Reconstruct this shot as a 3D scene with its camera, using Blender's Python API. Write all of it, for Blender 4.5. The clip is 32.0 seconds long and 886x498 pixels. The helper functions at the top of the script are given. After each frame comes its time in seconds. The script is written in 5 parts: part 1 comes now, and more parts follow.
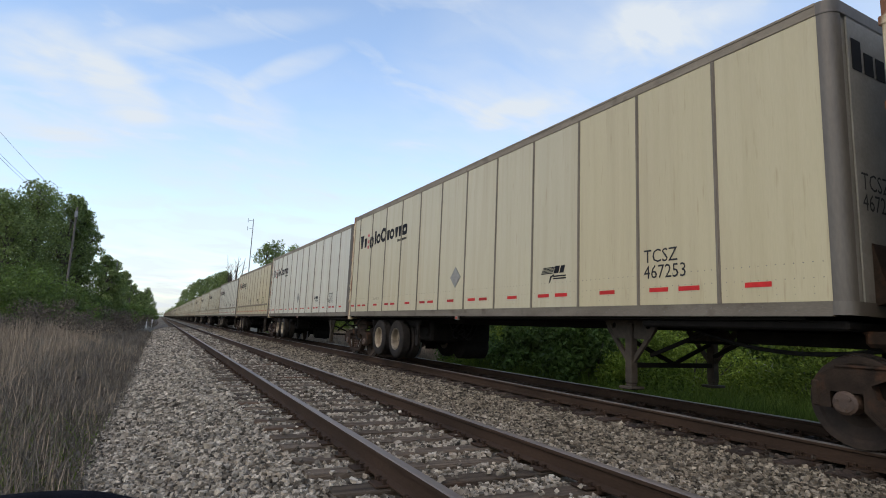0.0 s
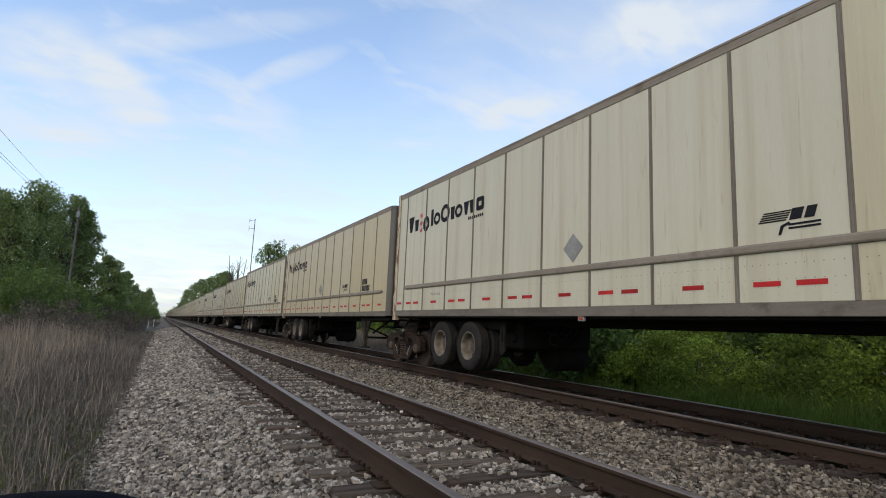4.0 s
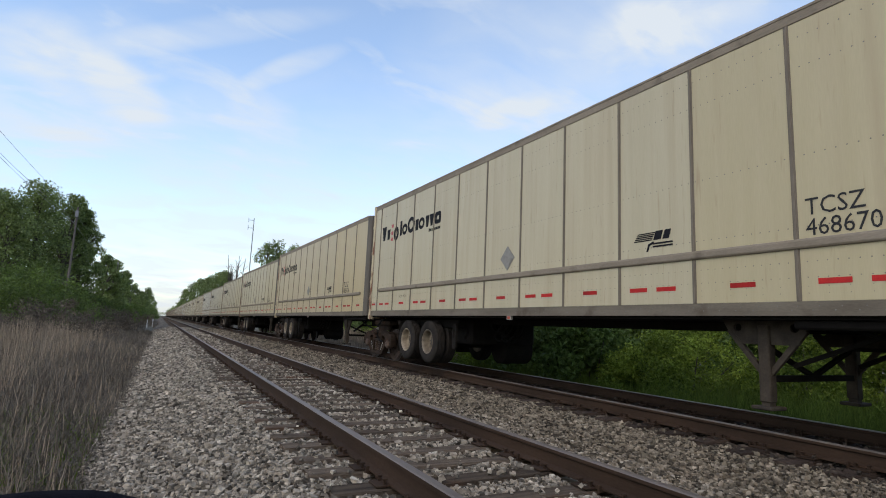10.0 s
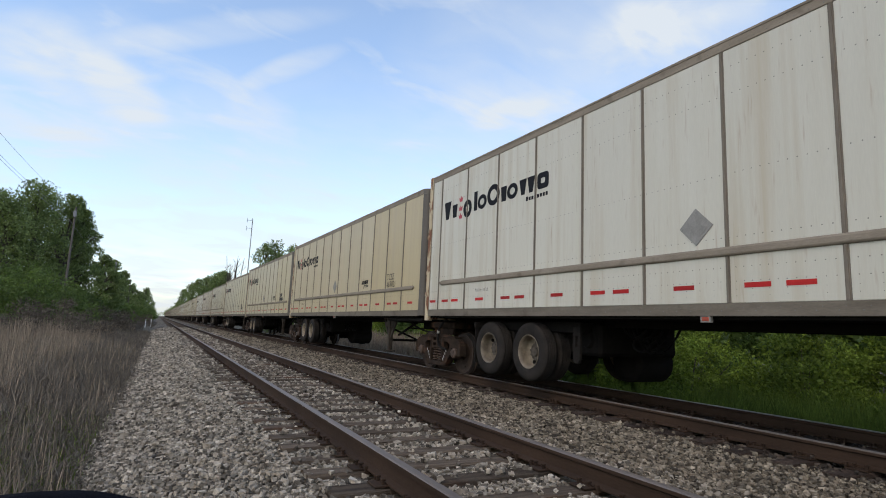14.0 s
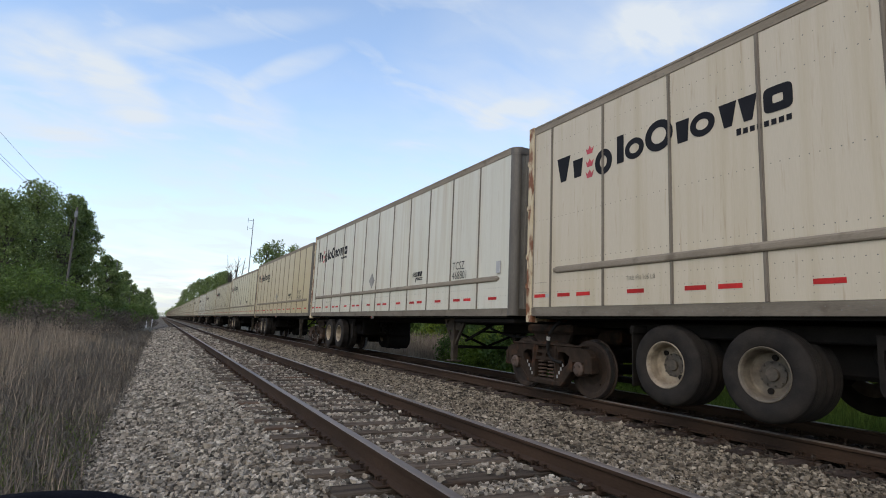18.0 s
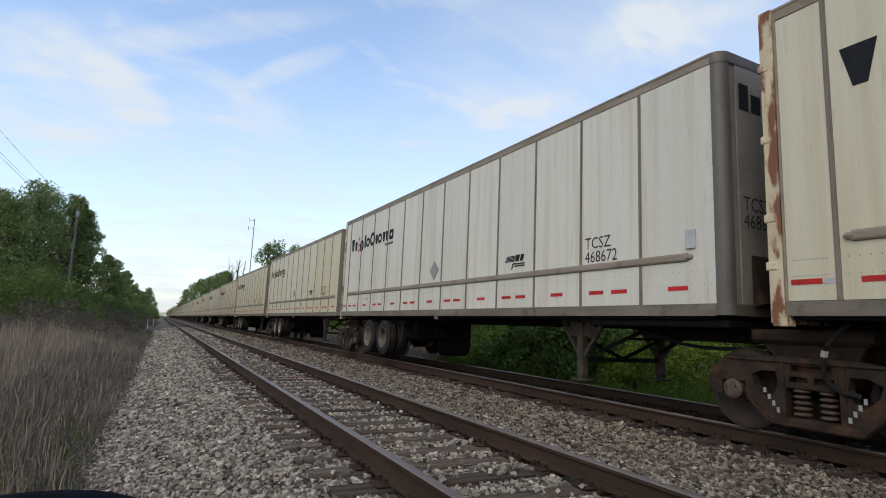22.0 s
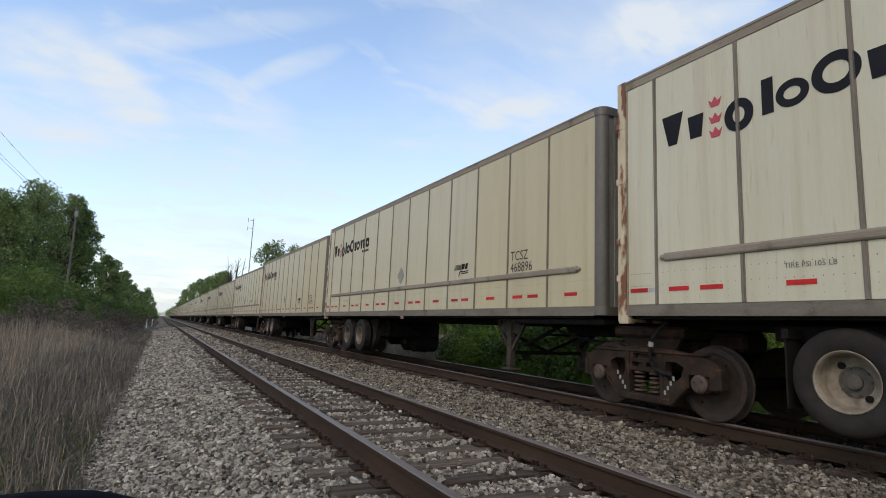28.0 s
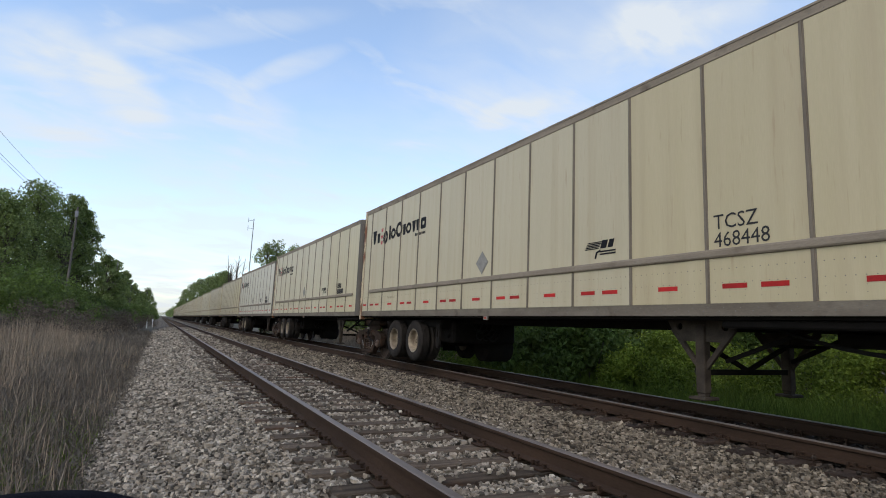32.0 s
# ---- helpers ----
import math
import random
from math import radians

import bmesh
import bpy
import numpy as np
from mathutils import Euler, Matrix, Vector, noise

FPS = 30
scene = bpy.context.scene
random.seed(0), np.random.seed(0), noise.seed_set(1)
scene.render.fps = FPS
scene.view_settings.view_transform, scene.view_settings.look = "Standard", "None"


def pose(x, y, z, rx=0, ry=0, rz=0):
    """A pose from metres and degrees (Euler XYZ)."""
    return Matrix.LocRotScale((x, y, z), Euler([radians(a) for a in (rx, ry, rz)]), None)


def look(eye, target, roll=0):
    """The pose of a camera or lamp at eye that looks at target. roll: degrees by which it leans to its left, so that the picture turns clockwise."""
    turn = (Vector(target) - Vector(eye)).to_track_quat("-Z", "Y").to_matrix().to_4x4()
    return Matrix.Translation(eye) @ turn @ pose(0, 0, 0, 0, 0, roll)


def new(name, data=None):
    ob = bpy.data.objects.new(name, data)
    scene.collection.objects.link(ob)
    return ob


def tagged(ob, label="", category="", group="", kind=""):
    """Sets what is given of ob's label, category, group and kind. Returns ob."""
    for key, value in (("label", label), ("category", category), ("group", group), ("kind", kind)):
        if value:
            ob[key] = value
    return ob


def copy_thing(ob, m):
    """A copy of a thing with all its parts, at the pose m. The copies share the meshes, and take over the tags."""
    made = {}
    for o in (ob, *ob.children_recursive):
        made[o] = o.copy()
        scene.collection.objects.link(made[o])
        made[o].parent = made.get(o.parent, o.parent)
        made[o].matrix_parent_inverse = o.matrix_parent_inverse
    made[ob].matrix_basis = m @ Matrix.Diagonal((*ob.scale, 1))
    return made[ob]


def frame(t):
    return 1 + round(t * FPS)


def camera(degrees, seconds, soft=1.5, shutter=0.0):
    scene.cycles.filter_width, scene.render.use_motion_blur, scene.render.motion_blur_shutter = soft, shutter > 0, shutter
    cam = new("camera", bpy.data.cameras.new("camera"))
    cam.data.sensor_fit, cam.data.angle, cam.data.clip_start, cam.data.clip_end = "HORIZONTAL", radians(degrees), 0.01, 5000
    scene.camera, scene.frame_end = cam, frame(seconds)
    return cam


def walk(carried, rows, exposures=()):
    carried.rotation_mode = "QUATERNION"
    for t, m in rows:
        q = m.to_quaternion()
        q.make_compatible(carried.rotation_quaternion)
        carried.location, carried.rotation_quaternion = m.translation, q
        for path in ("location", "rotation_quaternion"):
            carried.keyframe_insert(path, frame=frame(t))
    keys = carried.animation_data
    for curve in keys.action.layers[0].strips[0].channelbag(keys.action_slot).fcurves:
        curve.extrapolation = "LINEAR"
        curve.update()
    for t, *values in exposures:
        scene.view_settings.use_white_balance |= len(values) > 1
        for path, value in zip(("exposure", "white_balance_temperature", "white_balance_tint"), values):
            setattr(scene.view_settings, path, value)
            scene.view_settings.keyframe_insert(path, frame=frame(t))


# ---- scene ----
EYE = Vector((0.0, 0.0, 1.010))
YAW, PITCH, ROLL = radians(27.18), radians(8.34), 2.495
cam = camera(78.8, 32.0, soft=1.0)
# the tripod head sways a little: seconds, degrees of pan, degrees of tilt
SWAY = [(0, 0.036, 0.019), (1, 0.016, 0.03), (2, -0.052, 0.04), (3, -0.103, 0.025), (4, -0.109, 0.015), (5, -0.04, -0.008), (6, -0.055, -0.011), (7, -0.097, -0.011), (8, -0.077, -0.013), (9, -0.054, -0.014), (10, -0.015, -0.024), (11, 0.031, -0.033), (12, 0.075, -0.017), (13, 0.121, 0.001), (14, 0.125, 0.002), (15, 0.125, 0.002), (16, 0.024, 0.029), (17, 0.024, 0.017), (18, 0.04, 0.01), (19, 0.058, 0.03), (20, 0.023, 0.048), (21, -0.032, 0.003), (22, -0.066, -0.013), (23, -0.045, -0.008), (24, 0.012, -0.02), (25, 0.014, -0.012), (26, 0.022, -0.017), (27, 0.039, 0.016), (28, 0.024, -0.009), (29, -0.014, -0.023), (30, -0.02, -0.02), (31, 0.021, -0.006), (32, 0.002, 0.001)]


def aim_at(pan, tilt):
    a, b = YAW + radians(pan), PITCH + radians(tilt)
    return EYE + Vector((math.sin(a) * math.cos(b), math.cos(a) * math.cos(b), math.sin(b)))


walk(cam, [(t, look(EYE, aim_at(p, q), ROLL)) for t, p, q in SWAY], exposures=[(0.0, 0.0), (32.0, 0.0)])

# ---- sky and light ----
SUN_AZ, SUN_EL = radians(238), radians(42)


def make_sky():
    w = bpy.data.worlds.new("sky")
    scene.world = w
    w.use_nodes = True
    nt = w.node_tree
    nt.nodes.clear()
    n, ln = nt.nodes.new, nt.links.new
    out, bg = n("ShaderNodeOutputWorld"), n("ShaderNodeBackground")
    sky = n("ShaderNodeTexSky")
    sky.sky_type, sky.sun_disc = "NISHITA", False
    sky.sun_elevation, sky.sun_rotation = SUN_EL, SUN_AZ
    sky.air_density, sky.dust_density, sky.ozone_density = 1.0, 1.2, 1.5
    tc, sep = n("ShaderNodeTexCoord"), n("ShaderNodeSeparateXYZ")
    ln(tc.outputs["Generated"], sep.inputs[0])
    up = n("ShaderNodeMath"); up.operation = "MAXIMUM"; up.inputs[1].default_value = 0.0
    ln(sep.outputs["Z"], up.inputs[0])
    lift = n("ShaderNodeMath"); lift.operation = "ADD"; lift.inputs[1].default_value = 0.22
    ln(up.outputs[0], lift.inputs[0])
    # cloud sheet seen in perspective: direction divided by its height
    div = n("ShaderNodeVectorMath"); div.operation = "DIVIDE"
    comb = n("ShaderNodeCombineXYZ")
    for k in range(3):
        ln(lift.outputs[0], comb.inputs[k])
    ln(tc.outputs["Generated"], div.inputs[0]); ln(comb.outputs[0], div.inputs[1])
    mp = n("ShaderNodeMapping")
    mp.inputs["Rotation"].default_value = (0, 0, radians(38))
    mp.inputs["Scale"].default_value = (1.1, 1.9, 0.0)
    mp.inputs["Location"].default_value = (3.1, 0.4, 0)
    ln(div.outputs[0], mp.inputs[0])
    big = n("ShaderNodeTexNoise"); big.inputs["Scale"].default_value = 1.25; big.inputs["Detail"].default_value = 7
    big.inputs["Roughness"].default_value = 0.55; big.inputs["Distortion"].default_value = 0.35
    ln(mp.outputs[0], big.inputs["Vector"])
    ramp = n("ShaderNodeValToRGB")
    ramp.color_ramp.elements[0].position, ramp.color_ramp.elements[1].position = 0.57, 1.0
    ln(big.outputs["Fac"], ramp.inputs[0])
    # haze towards the horizon
    hz = n("ShaderNodeMapRange")
    hz.inputs["From Min"].default_value, hz.inputs["From Max"].default_value = 0.02, 0.46
    hz.inputs["To Min"].default_value, hz.inputs["To Max"].default_value = 0.84, 0.0
    rag = n("ShaderNodeTexNoise"); rag.inputs["Scale"].default_value = 2.2; rag.inputs["Detail"].default_value = 6
    ln(tc.outputs["Generated"], rag.inputs["Vector"])
    rg = n("ShaderNodeMapRange"); rg.inputs["To Min"].default_value, rg.inputs["To Max"].default_value = -0.30, 0.30
    ln(rag.outputs["Fac"], rg.inputs["Value"])
    zz = n("ShaderNodeMath"); zz.operation = "ADD"
    ln(up.outputs[0], zz.inputs[0]); ln(rg.outputs[0], zz.inputs[1])
    # thinnest ahead along the line, thicker to both sides
    off = n("ShaderNodeMath"); off.operation = "ADD"; off.inputs[1].default_value = 0.15
    ln(sep.outputs["X"], off.inputs[0])
    side = n("ShaderNodeMath"); side.operation = "ABSOLUTE"; ln(off.outputs[0], side.inputs[0])
    tilt = n("ShaderNodeMath"); tilt.operation = "MULTIPLY_ADD"; tilt.inputs[1].default_value, tilt.inputs[2].default_value = -0.36, 0.115
    ln(side.outputs[0], tilt.inputs[0])
    slope = n("ShaderNodeMath"); slope.operation = "ADD"
    ln(zz.outputs[0], slope.inputs[0]); ln(tilt.outputs[0], slope.inputs[1])
    zz = slope
    ln(zz.outputs[0], hz.inputs["Value"])
    mx = n("ShaderNodeMath"); mx.operation = "MAXIMUM"
    # soft banks and gaps within the haze
    mp2 = n("ShaderNodeMapping")
    mp2.inputs["Rotation"].default_value, mp2.inputs["Scale"].default_value = (0, 0, radians(-25)), (1.0, 1.7, 0.0)
    ln(div.outputs[0], mp2.inputs[0])
    banks = n("ShaderNodeTexNoise"); banks.inputs["Scale"].default_value = 3.2; banks.inputs["Detail"].default_value = 6
    banks.inputs["Roughness"].default_value, banks.inputs["Distortion"].default_value = 0.5, 0.5
    ln(mp2.outputs[0], banks.inputs["Vector"])
    bk = n("ShaderNodeMapRange")
    bk.inputs["From Min"].default_value, bk.inputs["From Max"].default_value = 0.36, 0.60
    bk.inputs["To Min"].default_value, bk.inputs["To Max"].default_value = 0.55, 1.15
    ln(banks.outputs["Fac"], bk.inputs["Value"])
    hb = n("ShaderNodeMath"); hb.operation = "MULTIPLY"; hb.use_clamp = True
    ln(hz.outputs[0], hb.inputs[0]); ln(bk.outputs[0], hb.inputs[1])
    puff = n("ShaderNodeMapRange")
    puff.inputs["From Min"].default_value, puff.inputs["From Max"].default_value = 0.56, 0.74
    puff.inputs["To Min"].default_value, puff.inputs["To Max"].default_value = 0.0, 0.55
    ln(banks.outputs["Fac"], puff.inputs["Value"])
    shred = n("ShaderNodeTexNoise"); shred.inputs["Scale"].default_value = 3.4; shred.inputs["Detail"].default_value = 7
    shred.inputs["Roughness"].default_value, shred.inputs["Distortion"].default_value = 0.52, 0.4
    ln(mp2.outputs[0], shred.inputs["Vector"])
    tear = n("ShaderNodeMapRange")
    tear.inputs["From Min"].default_value, tear.inputs["From Max"].default_value = 0.36, 0.66
    tear.inputs["To Min"].default_value, tear.inputs["To Max"].default_value = 0.35, 1.1
    ln(shred.outputs["Fac"], tear.inputs["Value"])
    wisp = n("ShaderNodeMath"); wisp.operation = "ADD"; wisp.use_clamp = True
    ln(ramp.outputs["Color"], wisp.inputs[0]); ln(puff.outputs[0], wisp.inputs[1])
    # single soft clouds: bearing and height in degrees, half width and half height, lean, weight
    last = wisp.outputs[0]
    for az, el, wide, high, lean, weight in CLOUDS:
        a, e, k = radians(az), radians(el), radians(lean)
        right = Vector((math.cos(a), -math.sin(a), 0))
        rise = Vector((-math.sin(a) * math.sin(e), -math.cos(a) * math.sin(e), math.cos(e)))
        sq = []
        for axis, size in ((right * math.cos(k) + rise * math.sin(k), wide), (rise * math.cos(k) - right * math.sin(k), high)):
            sub = n("ShaderNodeVectorMath"); sub.operation = "SUBTRACT"
            ln(tc.outputs["Generated"], sub.inputs[0])
            sub.inputs[1].default_value = (math.sin(a) * math.cos(e), math.cos(a) * math.cos(e), math.sin(e))
            dot = n("ShaderNodeVectorMath"); dot.operation = "DOT_PRODUCT"; dot.inputs[1].default_value = axis / math.radians(size)
            ln(sub.outputs[0], dot.inputs[0])
            p2 = n("ShaderNodeMath"); p2.operation = "MULTIPLY"
            ln(dot.outputs["Value"], p2.inputs[0]); ln(dot.outputs["Value"], p2.inputs[1])
            sq.append(p2.outputs[0])
        both = n("ShaderNodeMath"); both.operation = "ADD"; ln(sq[0], both.inputs[0]); ln(sq[1], both.inputs[1])
        fade = n("ShaderNodeMapRange"); fade.interpolation_type = "SMOOTHSTEP"
        fade.inputs["From Min"].default_value, fade.inputs["From Max"].default_value = 0.0, 1.6
        fade.inputs["To Min"].default_value, fade.inputs["To Max"].default_value = weight, 0.0
        ln(both.outputs[0], fade.inputs["Value"])
        torn = n("ShaderNodeMath"); torn.operation = "MULTIPLY"
        ln(fade.outputs[0], torn.inputs[0]); ln(tear.outputs[0], torn.inputs[1])
        add = n("ShaderNodeMath"); add.operation = "ADD"; add.use_clamp = True
        ln(last, add.inputs[0]); ln(torn.outputs[0], add.inputs[1])
        last = add.outputs[0]
    ln(last, mx.inputs[0]); ln(hb.outputs[0], mx.inputs[1])
    scale = n("ShaderNodeVectorMath"); scale.operation = "MULTIPLY"; scale.inputs[1].default_value = SKY_BLUE
    ln(sky.outputs[0], scale.inputs[0])
    mix = n("ShaderNodeMix"); mix.data_type = "RGBA"
    # a thin veil everywhere, and never quite opaque
    veil = n("ShaderNodeMapRange")
    veil.inputs["To Min"].default_value, veil.inputs["To Max"].default_value = 0.09, 0.93
    ln(mx.outputs[0], veil.inputs["Value"])
    ln(veil.outputs[0], mix.inputs["Factor"]); ln(scale.outputs[0], mix.inputs[6])
    mix.inputs[7].default_value = CLOUD
    ln(mix.outputs[2], bg.inputs["Color"])
    bg.inputs["Strength"].default_value = SKY_STRENGTH
    ln(bg.outputs[0], out.inputs[0])


CLOUDS = [(40.0, 31.0, 16, 7, 15, 0.5), (33.0, 22.0, 12, 4, 12, 0.4), (53.0, 29.9, 9, 4, 10, 0.85), (43.5, 24.5, 8, 2.2, 22, 0.4), (5.4, 20.5, 6, 2.6, -8, 0.66), (1.9, 27.0, 11, 1.3, 22, 0.45), (10.0, 25.3, 5, 1.2, 28, 0.75), (-11.6, 22.2, 3, 2.5, 30, 0.58), (-11.9, 18.7, 9, 5, 0, 0.58), (-5.2, 20.0, 4, 2.0, -30, 0.58), (-3.3, 15.4, 14, 5, 10, 0.49), (33.8, 22.6, 4, 1.4, 20, 0.5), (15.7, 14.2, 14, 5, 5, 0.4)]
SKY_STRENGTH, SKY_BLUE, CLOUD = 0.093, (3.2, 3.19, 3.13), (8.3, 8.9, 9.5, 1)
make_sky()
sun = new("sun", bpy.data.lights.new("sun", "SUN"))
sun.data.energy, sun.data.angle, sun.data.color = 0.40, radians(24), (1.0, 0.72, 0.40)
sun_dir = Vector((math.sin(SUN_AZ) * math.cos(SUN_EL), math.cos(SUN_AZ) * math.cos(SUN_EL), math.sin(SUN_EL)))
sun.matrix_world = look(sun_dir * 50, (0, 0, 0))


# ---- materials ----
def surface(name, base, other=None, rough=0.7, metal=0.0, scale=4.0, fine=60.0, bump=0.2, stretch=(1, 1, 1), island=0.0,
            rand=0.0, paint=False, stain=None, stain_at=(0.55, 0.75), stain_scale=2.0, stain_stretch=(1, 1, 1), spec=0.5, coords="Object", dist=0.01, thin=0.0, grain=0.12, streak=None):
    """Base colour varied at two scales, an optional stain with a shape of its own, and fine relief."""
    m = bpy.data.materials.new(name)
    m.use_nodes = True
    nt = m.node_tree
    n, ln = nt.nodes.new, nt.links.new
    bs = nt.nodes["Principled BSDF"]
    bs.inputs["Roughness"].default_value, bs.inputs["Metallic"].default_value = rough, metal
    bs.inputs["Specular IOR Level"].default_value = spec
    tc, mp = n("ShaderNodeTexCoord"), n("ShaderNodeMapping")
    mp.inputs["Scale"].default_value = stretch
    ln(tc.outputs[coords], mp.inputs[0])
    shift = n("ShaderNodeVectorMath"); shift.operation = "ADD"
    info = n("ShaderNodeObjectInfo")
    far = n("ShaderNodeMath"); far.operation = "MULTIPLY"; far.inputs[1].default_value = 37.0
    ln(info.outputs["Random"], far.inputs[0])
    ln(mp.outputs[0], shift.inputs[0]); ln(far.outputs[0], shift.inputs[1])
    a = n("ShaderNodeTexNoise"); a.inputs["Scale"].default_value = scale; a.inputs["Detail"].default_value = 5
    b = n("ShaderNodeTexNoise"); b.inputs["Scale"].default_value = fine; b.inputs["Detail"].default_value = 3
    ln(shift.outputs[0], a.inputs["Vector"]); ln(shift.outputs[0], b.inputs["Vector"])
    ra = n("ShaderNodeMapRange"); ra.inputs["From Min"].default_value, ra.inputs["From Max"].default_value = 0.3, 0.7
    ln(a.outputs["Fac"], ra.inputs["Value"])
    mix = n("ShaderNodeMix"); mix.data_type = "RGBA"
    ln(ra.outputs[0], mix.inputs["Factor"])
    other = other or tuple(c * 0.72 for c in base)
    if paint:
        tint = n("ShaderNodeMix"); tint.data_type, tint.blend_type = "RGBA", "MULTIPLY"
        tint.inputs["Factor"].default_value = 1.0
        tint.inputs[7].default_value = (*[o / max(c, 0.01) for o, c in zip(other, base)], 1)
        ln(info.outputs["Color"], tint.inputs[6])
        ln(info.outputs["Color"], mix.inputs[6]); ln(tint.outputs[2], mix.inputs[7])
    else:
        mix.inputs[6].default_value, mix.inputs[7].default_value = (*base, 1), (*other, 1)
    last = mix.outputs[2]
    val = n("ShaderNodeHueSaturation")
    rb = n("ShaderNodeMapRange"); rb.inputs["From Min"].default_value, rb.inputs["From Max"].default_value = 0.25, 0.75
    rb.inputs["To Min"].default_value, rb.inputs["To Max"].default_value = 1 - grain, 1 + grain
    ln(b.outputs["Fac"], rb.inputs["Value"])
    level = rb.outputs[0]
    for amount, src in ((island, "geo"), (rand, "obj")):
        if amount:
            rr = n("ShaderNodeMapRange")
            rr.inputs["To Min"].default_value, rr.inputs["To Max"].default_value = 1 - amount, 1 + amount
            if src == "geo":
                g = n("ShaderNodeNewGeometry"); ln(g.outputs["Random Per Island"], rr.inputs["Value"])
            else:
                ln(info.outputs["Random"], rr.inputs["Value"])
            mu = n("ShaderNodeMath"); mu.operation = "MULTIPLY"
            ln(level, mu.inputs[0]); ln(rr.outputs[0], mu.inputs[1])
            level = mu.outputs[0]
    ln(level, val.inputs["Value"])
    ln(last, val.inputs["Color"])
    last = val.outputs[0]
    if stain:
        sm = n("ShaderNodeMapping"); sm.inputs["Scale"].default_value = stain_stretch
        ln(tc.outputs[coords], sm.inputs[0])
        s2 = n("ShaderNodeVectorMath"); s2.operation = "ADD"
        ln(sm.outputs[0], s2.inputs[0]); ln(far.outputs[0], s2.inputs[1])
        c = n("ShaderNodeTexNoise"); c.inputs["Scale"].default_value = stain_scale; c.inputs["Detail"].default_value = 6
        ln(s2.outputs[0], c.inputs["Vector"])
        rs = n("ShaderNodeMapRange")
        rs.inputs["From Min"].default_value, rs.inputs["From Max"].default_value = stain_at
        ln(c.outputs["Fac"], rs.inputs["Value"])
        sx = n("ShaderNodeMix"); sx.data_type = "RGBA"
        ln(rs.outputs[0], sx.inputs["Factor"]); ln(last, sx.inputs[6]); sx.inputs[7].default_value = (*stain, 1)
        last = sx.outputs[2]
    if streak:      # narrow upright runs of rust
        km = n("ShaderNodeMapping"); km.inputs["Scale"].default_value = (1, 9.0, 0.75)
        ln(tc.outputs[coords], km.inputs[0])
        k2 = n("ShaderNodeVectorMath"); k2.operation = "ADD"
        ln(km.outputs[0], k2.inputs[0]); ln(far.outputs[0], k2.inputs[1])
        kn = n("ShaderNodeTexNoise"); kn.inputs["Scale"].default_value = 2.3; kn.inputs["Detail"].default_value = 5
        ln(k2.outputs[0], kn.inputs["Vector"])
        kr = n("ShaderNodeMapRange")
        kr.inputs["From Min"].default_value, kr.inputs["From Max"].default_value, kr.inputs["To Max"].default_value = 0.62, 0.82, 0.6
        ln(kn.outputs["Fac"], kr.inputs["Value"])
        kx = n("ShaderNodeMix"); kx.data_type = "RGBA"
        ln(kr.outputs[0], kx.inputs["Factor"]); ln(last, kx.inputs[6]); kx.inputs[7].default_value = (*streak, 1)
        last = kx.outputs[2]
    ln(last, bs.inputs["Base Color"])
    if thin:
        tl, ms = n("ShaderNodeBsdfTranslucent"), n("ShaderNodeMixShader")
        ms.inputs[0].default_value = thin
        ln(last, tl.inputs["Color"]); ln(bs.outputs[0], ms.inputs[1]); ln(tl.outputs[0], ms.inputs[2])
        ln(ms.outputs[0], nt.nodes["Material Output"].inputs["Surface"])
    if bump:
        bp = n("ShaderNodeBump"); bp.inputs["Strength"].default_value = bump; bp.inputs["Distance"].default_value = dist
        ln(b.outputs["Fac"], bp.inputs["Height"]); ln(bp.outputs[0], bs.inputs["Normal"])
    return m


